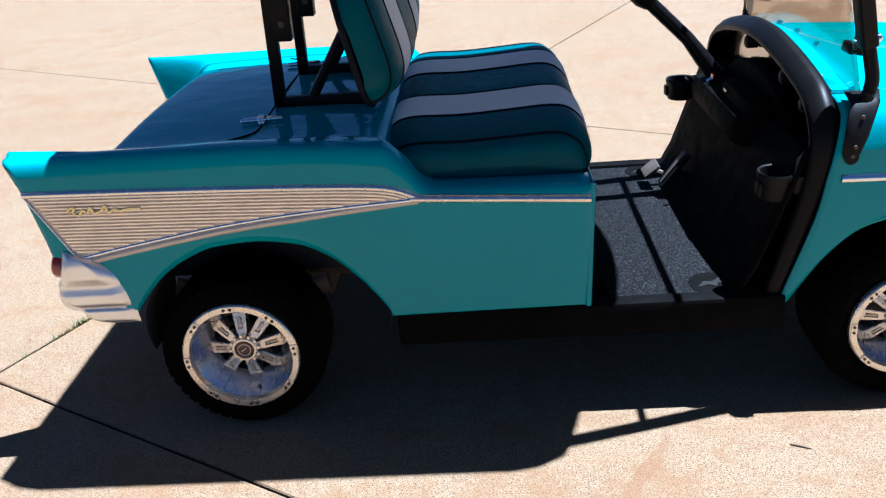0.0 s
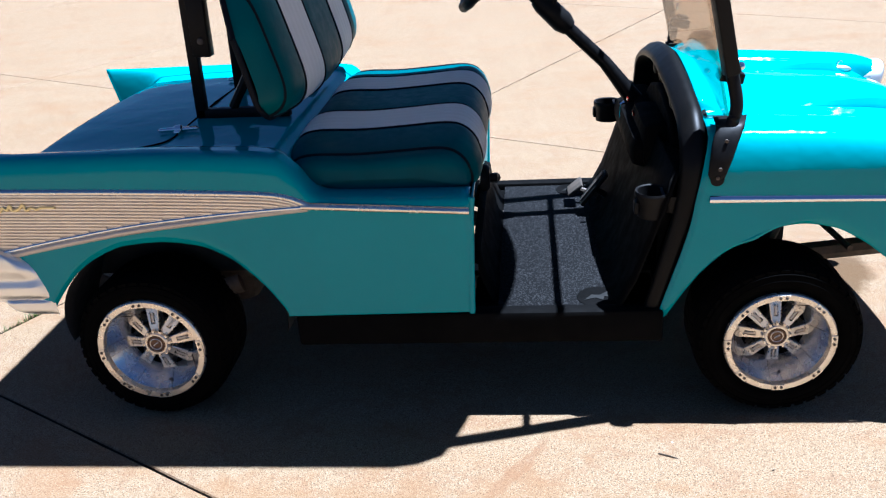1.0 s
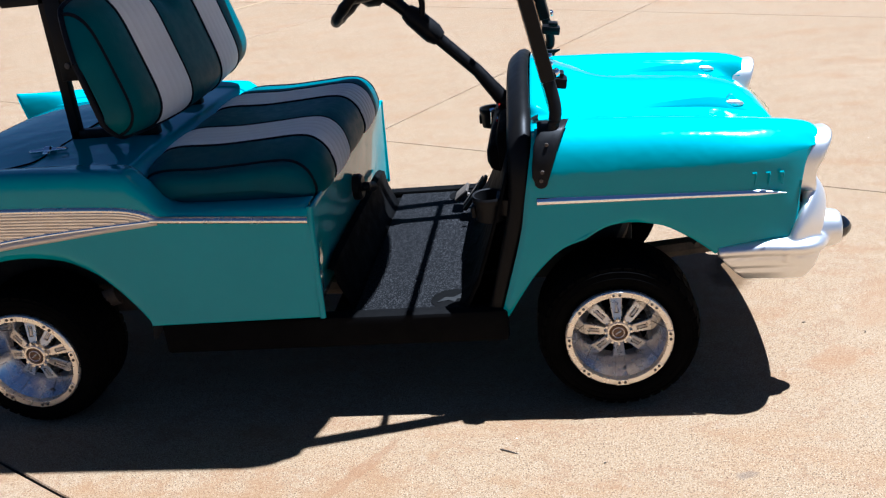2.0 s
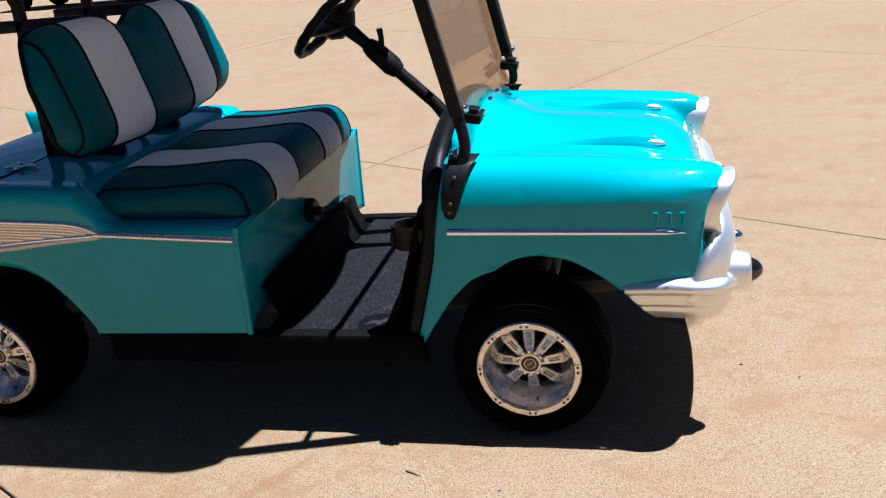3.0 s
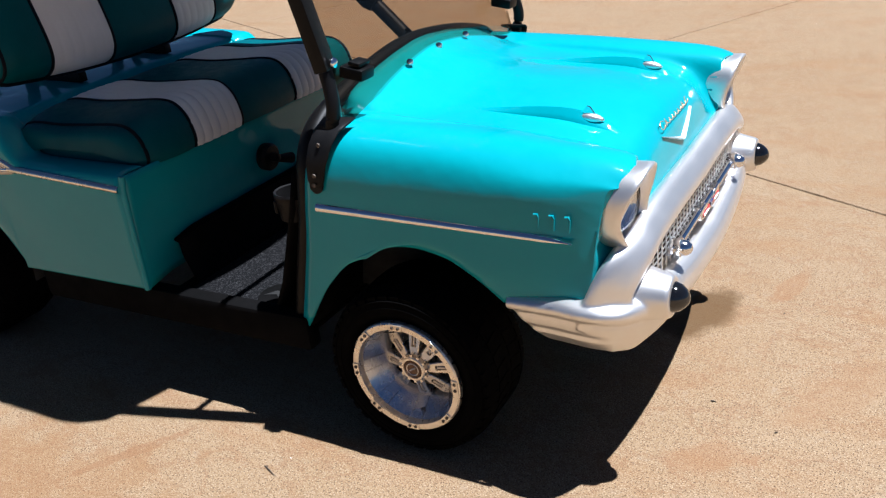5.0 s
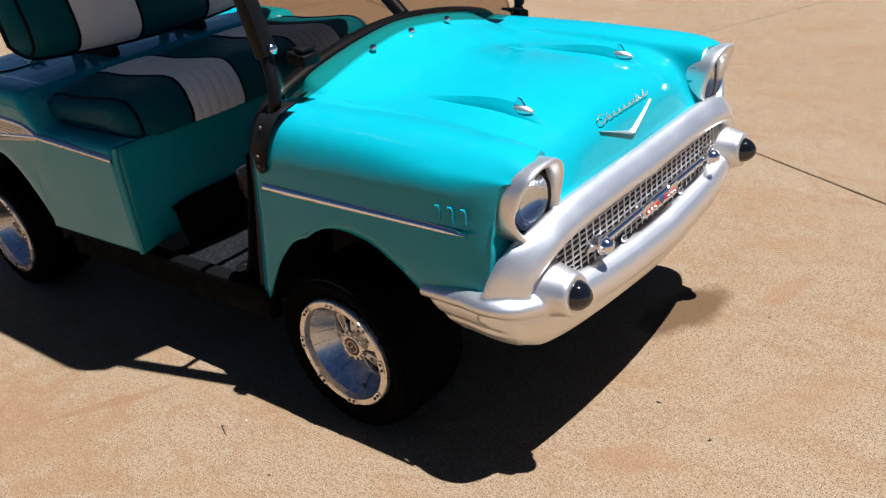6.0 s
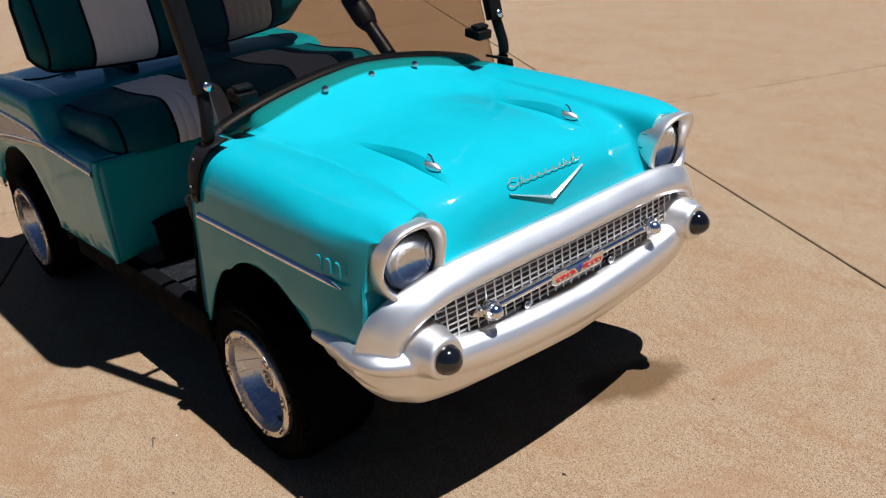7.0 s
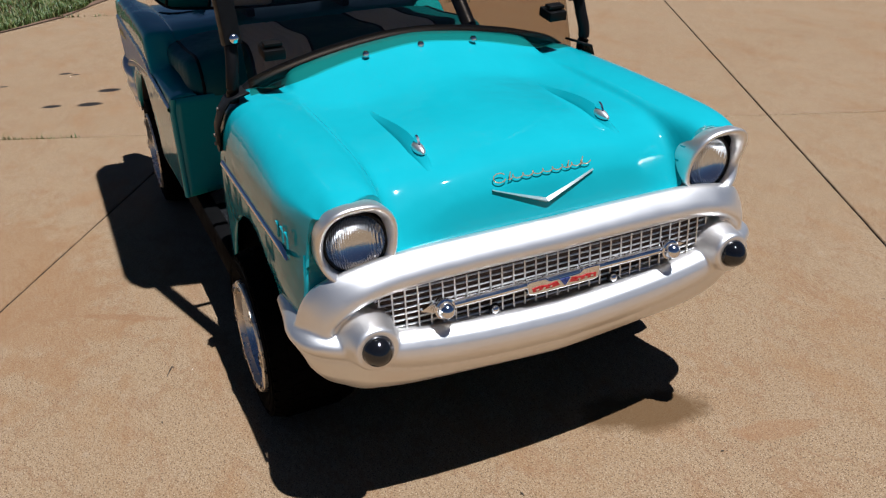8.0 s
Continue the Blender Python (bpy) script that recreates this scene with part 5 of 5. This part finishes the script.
for y, z, wy, wz in ((0.05, 0.668, 0.030, 0.008), (0.20, 0.672, 0.025, 0.010)):
    bm = bmesh.new()
    block(bm, (0.004, wy, wz), (1.366, y, z), Matrix.Rotation(0.15, 3, "Y"))
    part("warning_label", bm, M_LENSRED, cart, "small red warning label on the dash", smooth=0)
bm = bmesh.new()
tube(bm, [(1.352, 0.16, 0.675), (1.338, 0.16, 0.668)], 0.006, 8)
tube(bm, [(1.340, 0.16, 0.664), (1.338, 0.162, 0.625)], 0.0016, 6)
part("ignition_key", bm, M_CHROME, cart, "small ignition key with a hanging tag")
# cup holders: a round cup set in a shallow tray
def tray(bm, centre, sx, sy, h, wall=0.005):
    """An open box with rounded corners and walls of some thickness."""
    rows = []
    for grow, z in ((-0.010, -h), (-0.004, -h + 0.006), (0.0, -0.004), (0.002, 0.0), (-wall, 0.001), (-wall - 0.002, -h + 0.010), (-sx * 0.49, -h + 0.010)):
        rows.append([Vector(centre) + Vector(((max(0.001, sx / 2 + grow)) * np.sign(math.cos(k)) * abs(math.cos(k)) ** 0.45, max(0.001, sy / 2 + grow) * np.sign(math.sin(k)) * abs(math.sin(k)) ** 0.45, z)) for k in np.linspace(0, 2 * math.pi, 28, endpoint=False)])
    made = sheet(bm, rows, wrap_j=True)
    fill(bm, made[0][::-1])


for side, px, z in ((-1, 1.362, 0.598), (1, 1.326, 0.600)):
    holder = new("cup_holder")
    holder.parent = cart
    bm = bmesh.new()
    m = pose(px, side * 0.452, z) @ Matrix.Rotation(radians(-90), 4, "Y")
    lathe(bm, [(0.0, 0.048), (0.006, 0.046), (0.004, 0.041), (-0.055, 0.037), (-0.058, 0.0)], 28, m, close=False)
    lathe(bm, [(0.0, 0.048), (-0.010, 0.047), (-0.014, 0.044), (-0.062, 0.040), (-0.065, 0.0)], 28, m, close=False)
    part("cup", bm, M_BLACK, holder, "round black plastic cup holder")
    bm = bmesh.new()
    tray(bm, (px + 0.070, side * 0.448, z + 0.001), 0.100, 0.094, 0.050)
    part("tray", bm, M_BLACK, holder, "shallow black tray behind the cup")
    bm = bmesh.new()
    block(bm, (0.012, 0.034, 0.035), (px - 0.044, side * 0.46, z - 0.035), bevel=0.006)
    part("bracket", bm, M_BLACK, holder)
# pedals
bm = bmesh.new()
rot = Matrix.Rotation(radians(-52), 3, "Y")
block(bm, (0.135, 0.055, 0.014), (1.262, 0.20, 0.375), rot, bevel=0.004)
tube(bm, [(1.27, 0.20, 0.37), (1.33, 0.20, 0.33)], 0.010, 8)
accel = part("accelerator_pedal", bm, M_BLACK, cart, "long black accelerator pedal")
bm = bmesh.new()
block(bm, (0.060, 0.085, 0.012), (1.205, 0.30, 0.345), Matrix.Rotation(radians(-40), 3, "Y"), bevel=0.004)
tube(bm, [(1.21, 0.30, 0.34), (1.31, 0.30, 0.30)], 0.010, 8)
brake = part("brake_pedal", bm, M_STEEL, cart, "worn metal brake pedal pad")
bm = bmesh.new()
block(bm, (0.12, 0.028, 0.004), (1.2545, 0.20, 0.3835), rot)
part("pedal_pad", bm, M_STEEL, accel, smooth=0)

# steering column and wheel
bm = bmesh.new()
tube(bm, [(1.405, 0.270, 0.640), (1.30, 0.270, 0.778), (1.07, 0.270, 1.004), (1.02, 0.270, 1.05)], [0.030, 0.021, 0.021, 0.026], 16)
column = part("steering_column", bm, M_TUBE, cart, "black steering column")
bm = bmesh.new()
tube(bm, [(1.185, 0.270, 0.892), (1.165, 0.270, 0.912), (1.105, 0.270, 0.972), (1.085, 0.270, 0.990)], [0.026, 0.036, 0.034, 0.026], 16)
tube(bm, [(1.135, 0.255, 0.965), (1.142, 0.250, 1.010), (1.140, 0.246, 1.042)], [0.011, 0.010, 0.011], 10)
part("turn_signal_stalk", bm, M_BLACK, column, "black turn signal housing and stalk")
steer = new("steering_wheel")
steer.parent = cart
axis = Vector((-0.69, 0.0, 0.72)).normalized()
ctr = Vector((0.974, 0.270, 1.092))
e1 = Vector((0, 1, 0))
e2 = axis.cross(e1).normalized()
bm = bmesh.new()
tube(bm, [ctr + e1 * (0.165 * math.cos(k)) + e2 * (0.165 * math.sin(k)) for k in np.linspace(0, 2 * math.pi, 57)], [0.0170 + 0.0016 * math.sin(i * 1.7) for i in range(57)], 12, cap=False)
part("rim", bm, M_BLACK, steer, "black moulded steering wheel rim")
bm = bmesh.new()
for k in (0.35, math.pi - 0.35, -math.pi / 2):
    d = e1 * math.cos(k) + e2 * math.sin(k)
    tube(bm, [ctr - axis * 0.03 + d * 0.02, ctr - axis * 0.018 + d * 0.10, ctr + d * 0.162], [0.056, 0.038, 0.024], 12, flat=0.42)
part("spokes", bm, M_BLACK, steer)
bm = bmesh.new()
tube(bm, [ctr - axis * 0.075, ctr - axis * 0.05, ctr - axis * 0.01, ctr + axis * 0.004], [0.034, 0.062, 0.070, 0.056], 20)
part("hub_cover", bm, M_BLACK, steer)


# --- seats ---
STRIPES = [(-0.455, -0.298, 0), (-0.298, -0.105, 1), (-0.105, 0.148, 0), (0.148, 0.335, 1), (0.335, 0.475, 0)]
BACK_STRIPES = [(-0.505, -0.462, 0), (-0.462, -0.322, 0), (-0.322, -0.100, 1), (-0.100, 0.166, 0), (0.166, 0.357, 1), (0.357, 0.503, 0), (0.503, 0.531, 0)]


def cushion_profile(n=44):
    """The bottom cushion's outline in x and z, from its lower back over the top to its lower front."""
    return smooth_path([(0.425, 0.640), (0.415, 0.690), (0.430, 0.732), (0.480, 0.748), (0.60, 0.746), (0.72, 0.752), (0.82, 0.758), (0.870, 0.750), (0.903, 0.720), (0.918, 0.680), (0.921, 0.650), (0.915, 0.630)], n)


def striped(seat, profile, centre, cap, pleats):
    """Upholstery of crowned strips with piping between them; profile(y) gives points (x, z)."""
    for y0, y1, white in STRIPES:
        rows = []
        for u in np.linspace(0, 1, 43 if white else 13):
            y = y0 + (y1 - y0) * u
            prof = profile(y)
            swell = 0.006 * (1 - (2 * u - 1) ** 4)
            if white and pleats:
                swell += 0.0045 * abs(math.sin(math.pi * 6 * u)) ** 0.7
            rows.append([(x + (x - centre[0]) / 0.3 * swell, y, z + (z - centre[1]) / 0.12 * swell * 0.8) for x, z in prof])
        bm = bmesh.new()
        sheet(bm, rows)
        part("white_strip" if white else "teal_strip", bm, M_WHITEVINYL if white else M_TEALVINYL, seat, "pleated white vinyl strip" if white else "teal vinyl strip")
    for y in [s[0] for s in STRIPES] + [STRIPES[-1][1]]:
        bm = bmesh.new()
        tube(bm, [(x, y, z) for x, z in profile(y)], 0.0052, 8)
        part("piping", bm, M_PIPE, seat, "dark navy piping")


seat = new("seat_cushion")
seat.parent = cart
tagged(seat, "teal and white striped vinyl seat cushion")
prof = cushion_profile()


def dropped(y):
    """The cushion's outline at y: it falls off towards the sides."""
    k = 1 - (0.20 if y < 0 else 0.06) * (abs(y) / 0.455) ** 6
    f = 1 - (0.075 if y < 0 else 0.03) * max(0.0, (abs(y) - 0.34) / 0.115) ** 2
    return [(0.67 + (x - 0.67) * f, 0.64 + (z - 0.64) * k if z > 0.64 else z) for x, z in prof]


striped(seat, dropped, (0.66, 0.66), None, True)
for side in (-1, 1):
    rows = []
    c = np.array((0.67, 0.672))
    ring = dropped(-0.455 if side < 0 else 0.475) + [(0.90, 0.609), (0.80, 0.606), (0.67, 0.605), (0.54, 0.606), (0.44, 0.612)]
    for shrink, out in ((1.0, 0.0), (0.985, 0.011), (0.95, 0.021), (0.89, 0.030), (0.80, 0.037), (0.65, 0.042), (0.4, 0.045), (0.0, 0.046)):
        rows.append([(c[0] + (x - c[0]) * (1 - (1 - shrink) * 0.6), side * ((0.455 if side < 0 else 0.475) + out * (1.0 if z > 0.64 else 0.6)), c[1] + (z - c[1]) * shrink) for x, z in ring])
    bm = bmesh.new()
    sheet(bm, rows, wrap_j=True)
    part("side_bolster", bm, M_TEALVINYL, seat, "teal vinyl side bolster", smooth=60)
bm = bmesh.new()
block(bm, (0.455, 0.88, 0.020), (0.660, 0.005, 0.624), bevel=0.006)
part("seat_board", bm, M_MATTE, seat)

back = new("seat_back")
back.parent = cart
tagged(back, "teal and white striped vinyl backrest with dark piping")
LEAN_BACK = radians(12)
BASE = Vector((0.402, 0, 0.790))
UPV = Vector((-math.sin(LEAN_BACK), 0, math.cos(LEAN_BACK)))
FWD = Vector((math.cos(LEAN_BACK), 0, math.sin(LEAN_BACK)))


def back_low(y):
    return 0.010 + 0.030 * (abs(y) / 0.46) ** 2 + 0.045 * max(0.0, (abs(y) - 0.43) / 0.075) ** 2.2


def back_top(y):
    hump = 0.405 - 0.050 * math.exp(-(y / 0.08) ** 2)
    return hump - 0.022 * min(1.0, max(0.0, (abs(y) - 0.34) / 0.12)) ** 2 - 0.13 * max(0.0, (abs(y) - 0.452) / 0.053) ** 1.6


def back_point(y, w, d):
    return BASE + UPV * w + FWD * d + Vector((0, y, 0))


def back_strip(y0, y1, white, last=0):
    rows = []
    ys = np.linspace(y0, y1, 43 if white else 14)
    for u, y in zip(np.linspace(0, 1, len(ys)), ys):
        lo, hi = back_low(y), back_top(y)
        row = []
        for v in (0.5 - 0.5 * np.cos(np.linspace(0, math.pi, 34))):
            e = (1 - abs(2 * v - 1) ** 5) ** 0.5
            ed = (1 - min(1.0, abs(y) / (0.506 if y < 0 else 0.532)) ** (11 if y < 0 else 22)) ** 0.5
            swell = 0.006 * (1 - (2 * u - 1) ** 4) + (0.0022 * abs(math.sin(math.pi * 6 * u)) ** 0.7 if white else 0)
            row.append(back_point(y, lo + (hi - lo) * v, (0.094 - 0.022 * v + swell) * e * ed))
        rows.append(row)
    bm = bmesh.new()
    sheet(bm, rows)
    part("white_strip" if white else "teal_strip", bm, M_WHITEVINYL if white else M_TEALVINYL, back, "pleated white vinyl strip" if white else "teal vinyl strip")


for y0, y1, white in BACK_STRIPES:
    back_strip(y0, y1, white)
for y in [b[0] for b in BACK_STRIPES[1:]]:
    bm = bmesh.new()
    lo, hi = back_low(y), back_top(y)
    ed = (1 - min(1.0, abs(y) / (0.506 if y < 0 else 0.532)) ** (11 if y < 0 else 22)) ** 0.5
    tube(bm, [back_point(y, lo + (hi - lo) * v, (0.094 - 0.022 * v) * (1 - abs(2 * v - 1) ** 5) ** 0.5 * ed) for v in 0.5 - 0.5 * np.cos(np.linspace(0, math.pi, 34))], 0.0052, 8, up=(0, 1, 0))
    part("piping", bm, M_PIPE, back, "dark navy piping")
rim_pts = [back_point(y, back_top(y), 0.0) for y in np.linspace(-0.505, 0.531, 80)] + [back_point(y, back_low(y), 0.0) for y in np.linspace(0.531, -0.505, 80)]
bm = bmesh.new()
tube(bm, rim_pts + [rim_pts[0]], 0.008, 8, cap=False)
part("edge_piping", bm, M_PIPE, back)
bm = bmesh.new()
rows = []
for y in np.linspace(-0.505, 0.531, 50):
    lo, hi = back_low(y), back_top(y)
    rows.append([back_point(y, lo + (hi - lo) * v, -0.022 * min(1, 6 * min(v, 1 - v, (0.532 - abs(y)) / 0.9))) for v in np.linspace(0, 1, 16)])
sheet(bm, rows)
part("back_shell", bm, M_MATTE, back, "black shell behind the backrest")

# frames that carry the backrest and the canopy
for y in (-0.170, 0.190):
    fr = new("canopy_frame")
    fr.parent = cart
    bm = bmesh.new()
    block(bm, (0.030, 0.030, 1.0), (0.122, y, 1.265), Matrix.Rotation(radians(1.2), 3, "Y"), bevel=0.003)
    part("upright", bm, M_TUBE, fr, "black square steel upright")
    bm = bmesh.new()
    block(bm, (0.050, 0.040, 0.24), (0.147, y, 1.06), Matrix.Rotation(radians(1.2), 3, "Y"), bevel=0.003)
    part("splice_plate", bm, M_TUBE, fr)
    bm = bmesh.new()
    block(bm, (0.27, 0.030, 0.030), (0.237, y, 0.775), bevel=0.003)
    part("lower_bar", bm, M_TUBE, fr)
    bm = bmesh.new()
    tube(bm, [(0.205, y, 0.79), (0.325, y, 0.985)], 0.014, 8)
    part("brace", bm, M_TUBE, fr)
    bm = bmesh.new()
    block(bm, (0.34, 0.03, 0.036), (0.16, y, 1.178), Matrix.Rotation(radians(0), 3, "Y"), bevel=0.004)
    part("upper_arm", bm, M_TUBE, fr)
    bm = bmesh.new()
    lathe(bm, [(0, 0.010), (0.006, 0.009), (0.008, 0)], 12, pose(0.150, y - 0.020, 0.985, 0, 0, -90))
    part("frame_bolt", bm, M_STEEL, fr, "dull bolt head")
# knob and lever on the seat base
bm = bmesh.new()
lathe(bm, [(0, 0.042), (0.02, 0.042), (0.028, 0.034), (0.030, 0.0)], 24, pose(0.900, -0.02, 0.50))
lathe(bm, [(0.026, 0.015), (0.05, 0.013), (0.055, 0.0)], 12, pose(0.900, -0.02, 0.50))
part("selector_plate", bm, M_BLACK, cart, "black round direction selector plate")
bm = bmesh.new()
tube(bm, [(0.925, -0.02, 0.50), (0.935, 0.0, 0.49), (0.942, 0.05, 0.475)], [0.012, 0.012, 0.017], 10)
part("selector_lever", bm, M_BLACK, cart, "black direction selector lever")

# --- windscreen ---
screen = new("windscreen")
screen.parent = cart
screen.location = (-0.016, 0, 0)
tagged(screen, "bronze-tinted fold-down windscreen with black posts")
LEANX = 0.245
for side in (-1, 1):
    bm = bmesh.new()
    pts = smooth_path([(1.545, side * 0.487, 0.765), (1.560, side * 0.484, 0.815), (1.553, side * 0.476, 0.87), (1.535, side * 0.470, 0.94)], 14)
    tube(bm, pts, 0.0155, 12)
    part("lower_post", bm, M_TUBE, screen, "bent black lower post")
    bm = bmesh.new()
    top = Vector((1.365, side * 0.490, 1.72))
    low = Vector((1.546, side * 0.470, 0.895))
    way = (top - low)
    tr = way.to_track_quat("Z", "Y").to_matrix()
    block(bm, (0.042, 0.034, way.length), (low + top) / 2, tr, bevel=0.004)
    part("upper_post", bm, M_TUBE, screen, "square black windscreen post")
    bm = bmesh.new()
    lathe(bm, [(0, 0.011), (0.006, 0.011), (0.010, 0.007), (0.011, 0)], 12, pose(1.565, side * 0.468, 0.912, 0, -10, 0))
    part("post_bolt", bm, M_CHROME, screen, "chrome bolt at the post's foot")
    bm = bmesh.new()
    block(bm, (0.060, 0.052, 0.026), (1.563, side * 0.383, 0.872), Matrix.Rotation(radians(10), 3, "Y"), bevel=0.004)
    block(bm, (0.030, 0.044, 0.010), (1.572, side * 0.383, 0.892), Matrix.Rotation(radians(10), 3, "Y"), bevel=0.003)
    part("screen_clip", bm, M_HOOP, screen, "black rubber windscreen clip")
    # side bracket plate on the cowl
    bm = bmesh.new()
    rows = []
    outline = [(1.516, 0.655, 0.017), (1.516, 0.668, 0.022), (1.523, 0.705, 0.027), (1.533, 0.745, 0.031), (1.545, 0.775, 0.033)]
    for x, z, hw in outline:
        yy = 0.530 if z < 0.70 else 0.530 - 0.030 * ((z - 0.70) / 0.075) ** 1.6
        rows.append([(x + hw * math.cos(k), side * (yy + 0.006 * math.sin(k)), z) for k in np.linspace(0, math.pi, 9)])
    rows.append([(1.552 + 0.040 * math.cos(k), side * (0.455 + 0.004 * math.sin(k)), 0.792) for k in np.linspace(0, math.pi, 9)])
    sheet(bm, rows)
    lathe(bm, [(-0.004, 0.0), (-0.004, 0.017), (0.006, 0.015), (0.006, 0.0)], 16, pose(1.516, side * 0.530, 0.655, 0, 0, 90))
    part("post_bracket", bm, M_BLACK, screen, "black moulded post bracket on the cowl", smooth=50, thick=0.006)
    for z, x in ((0.660, 1.516), (0.682, 1.520), (0.748, 1.534)):
        bm = bmesh.new()
        lathe(bm, [(0, 0.005), (0.003, 0.0045), (0.004, 0)], 10, pose(x, side * 0.5375 if z < 0.7 else side * 0.523, z, 0, 0, side * 90))
        part("bracket_rivet", bm, M_STEEL, screen)


def screen_x(z):
    return 1.556 - LEANX * (z - 0.83) * 0.9


bm = bmesh.new()
rows = []
for u in np.linspace(0, 1, 10):
    row = []
    for y in np.linspace(-0.445, 0.445, 41):
        zlow = 0.838 - 0.055 * (abs(y) / 0.44) ** 1.7 - 0.016
        z = zlow + (1.255 - zlow) * u
        row.append((screen_x(z) - 0.012, y, z))
    rows.append(row)
sheet(bm, rows)
glass = part("lower_pane", bm, M_SCREEN, screen, "bronze-tinted lower pane", thick=0.005)
glass.visible_shadow = False
bm = bmesh.new()
tube(bm, [(screen_x(1.262) - 0.012, y, 1.262) for y in np.linspace(-0.50, 0.50, 7)], 0.011, 10)
part("hinge_bar", bm, M_TUBE, screen, "black hinge bar across the screen")
# --- canopy ---
ROOF_BOW = 0.10
bm = bmesh.new()
rows = []
for u in np.linspace(0, 1, 24):
    x = -0.06 + 1.43 * u
    inset = 0.05 * max(0, (abs(2 * u - 1) - 0.82) / 0.18) ** 2
    rows.append([(x + ROOF_BOW * (1 - v * v) * max(0.0, 2 * u - 1) ** 2, -0.043 + (0.543 - inset) * v, 1.735 + 0.045 * (1 - v ** 4) * (1 - (2 * u - 1) ** 6)) for v in np.linspace(-1, 1, 25)])
sheet(bm, rows)
part("canopy", bm, M_ROOF, cart, "pale moulded canopy roof", thick=0.02)


# ---- parked vehicle far behind ----
def parked_truck(m):
    truck = tagged(new("parked_pickup"), "dark parked pickup with alloy wheels, far across the yard", "pickup")
    outline = [(-2.7, 0.55), (-2.7, 1.05), (-1.0, 1.12), (-0.9, 1.72), (0.55, 1.74), (1.15, 1.15), (2.55, 1.02), (2.72, 0.85), (2.72, 0.32), (-2.65, 0.32)]
    bm = bmesh.new()
    prism(bm, outline, 1.8, Matrix(((1, 0, 0, 0), (0, 0, 1, -0.9), (0, 1, 0, 0), (0, 0, 0, 1))))
    part("body", bm, M_DARKGLASSY, truck, smooth=30, bevel=0.06)
    for side in (-1, 1):
        bm = bmesh.new()
        prism(bm, [(-0.8, 1.2), (-0.75, 1.62), (0.45, 1.64), (0.9, 1.2)], 0.02, Matrix(((1, 0, 0, 0), (0, 0, 1, side * 0.905 - 0.01), (0, 1, 0, 0), (0, 0, 0, 1))))
        part("side_window", bm, M_GLOSS, truck, smooth=0)
        for x in (-1.85, 1.85):
            w = new("wheel")
            w.parent = truck
            turn = Matrix.Translation((x, side * 0.80, 0.385)) @ Matrix.Rotation(radians(-90 * -side), 4, "Z")
            bm = bmesh.new()
            lathe(bm, [(-0.12, 0.24), (-0.12, 0.36), (-0.09, 0.385), (0.09, 0.385), (0.12, 0.36), (0.12, 0.25)], 36, turn, close=False)
            part("tyre", bm, M_RUBBER, w)
            bm = bmesh.new()
            lathe(bm, [(0.08, 0.25), (0.115, 0.25), (0.10, 0.225), (0.05, 0.21), (0.05, 0.0)], 36, turn, close=False)
            for k in range(6):
                a = 2 * math.pi * k / 6
                block(bm, (0.05, 0.19, 0.06), turn @ Vector((0.085, 0.125 * math.cos(a), 0.125 * math.sin(a))), (turn.to_3x3() @ Matrix.Rotation(a, 3, "X")))
            part("alloy_rim", bm, M_RIM, w, "bright alloy rim")
    truck.matrix_basis = m
    return truck


parked_truck(pose(-13.2, 20.5, 0.0, 0, 0, -5))
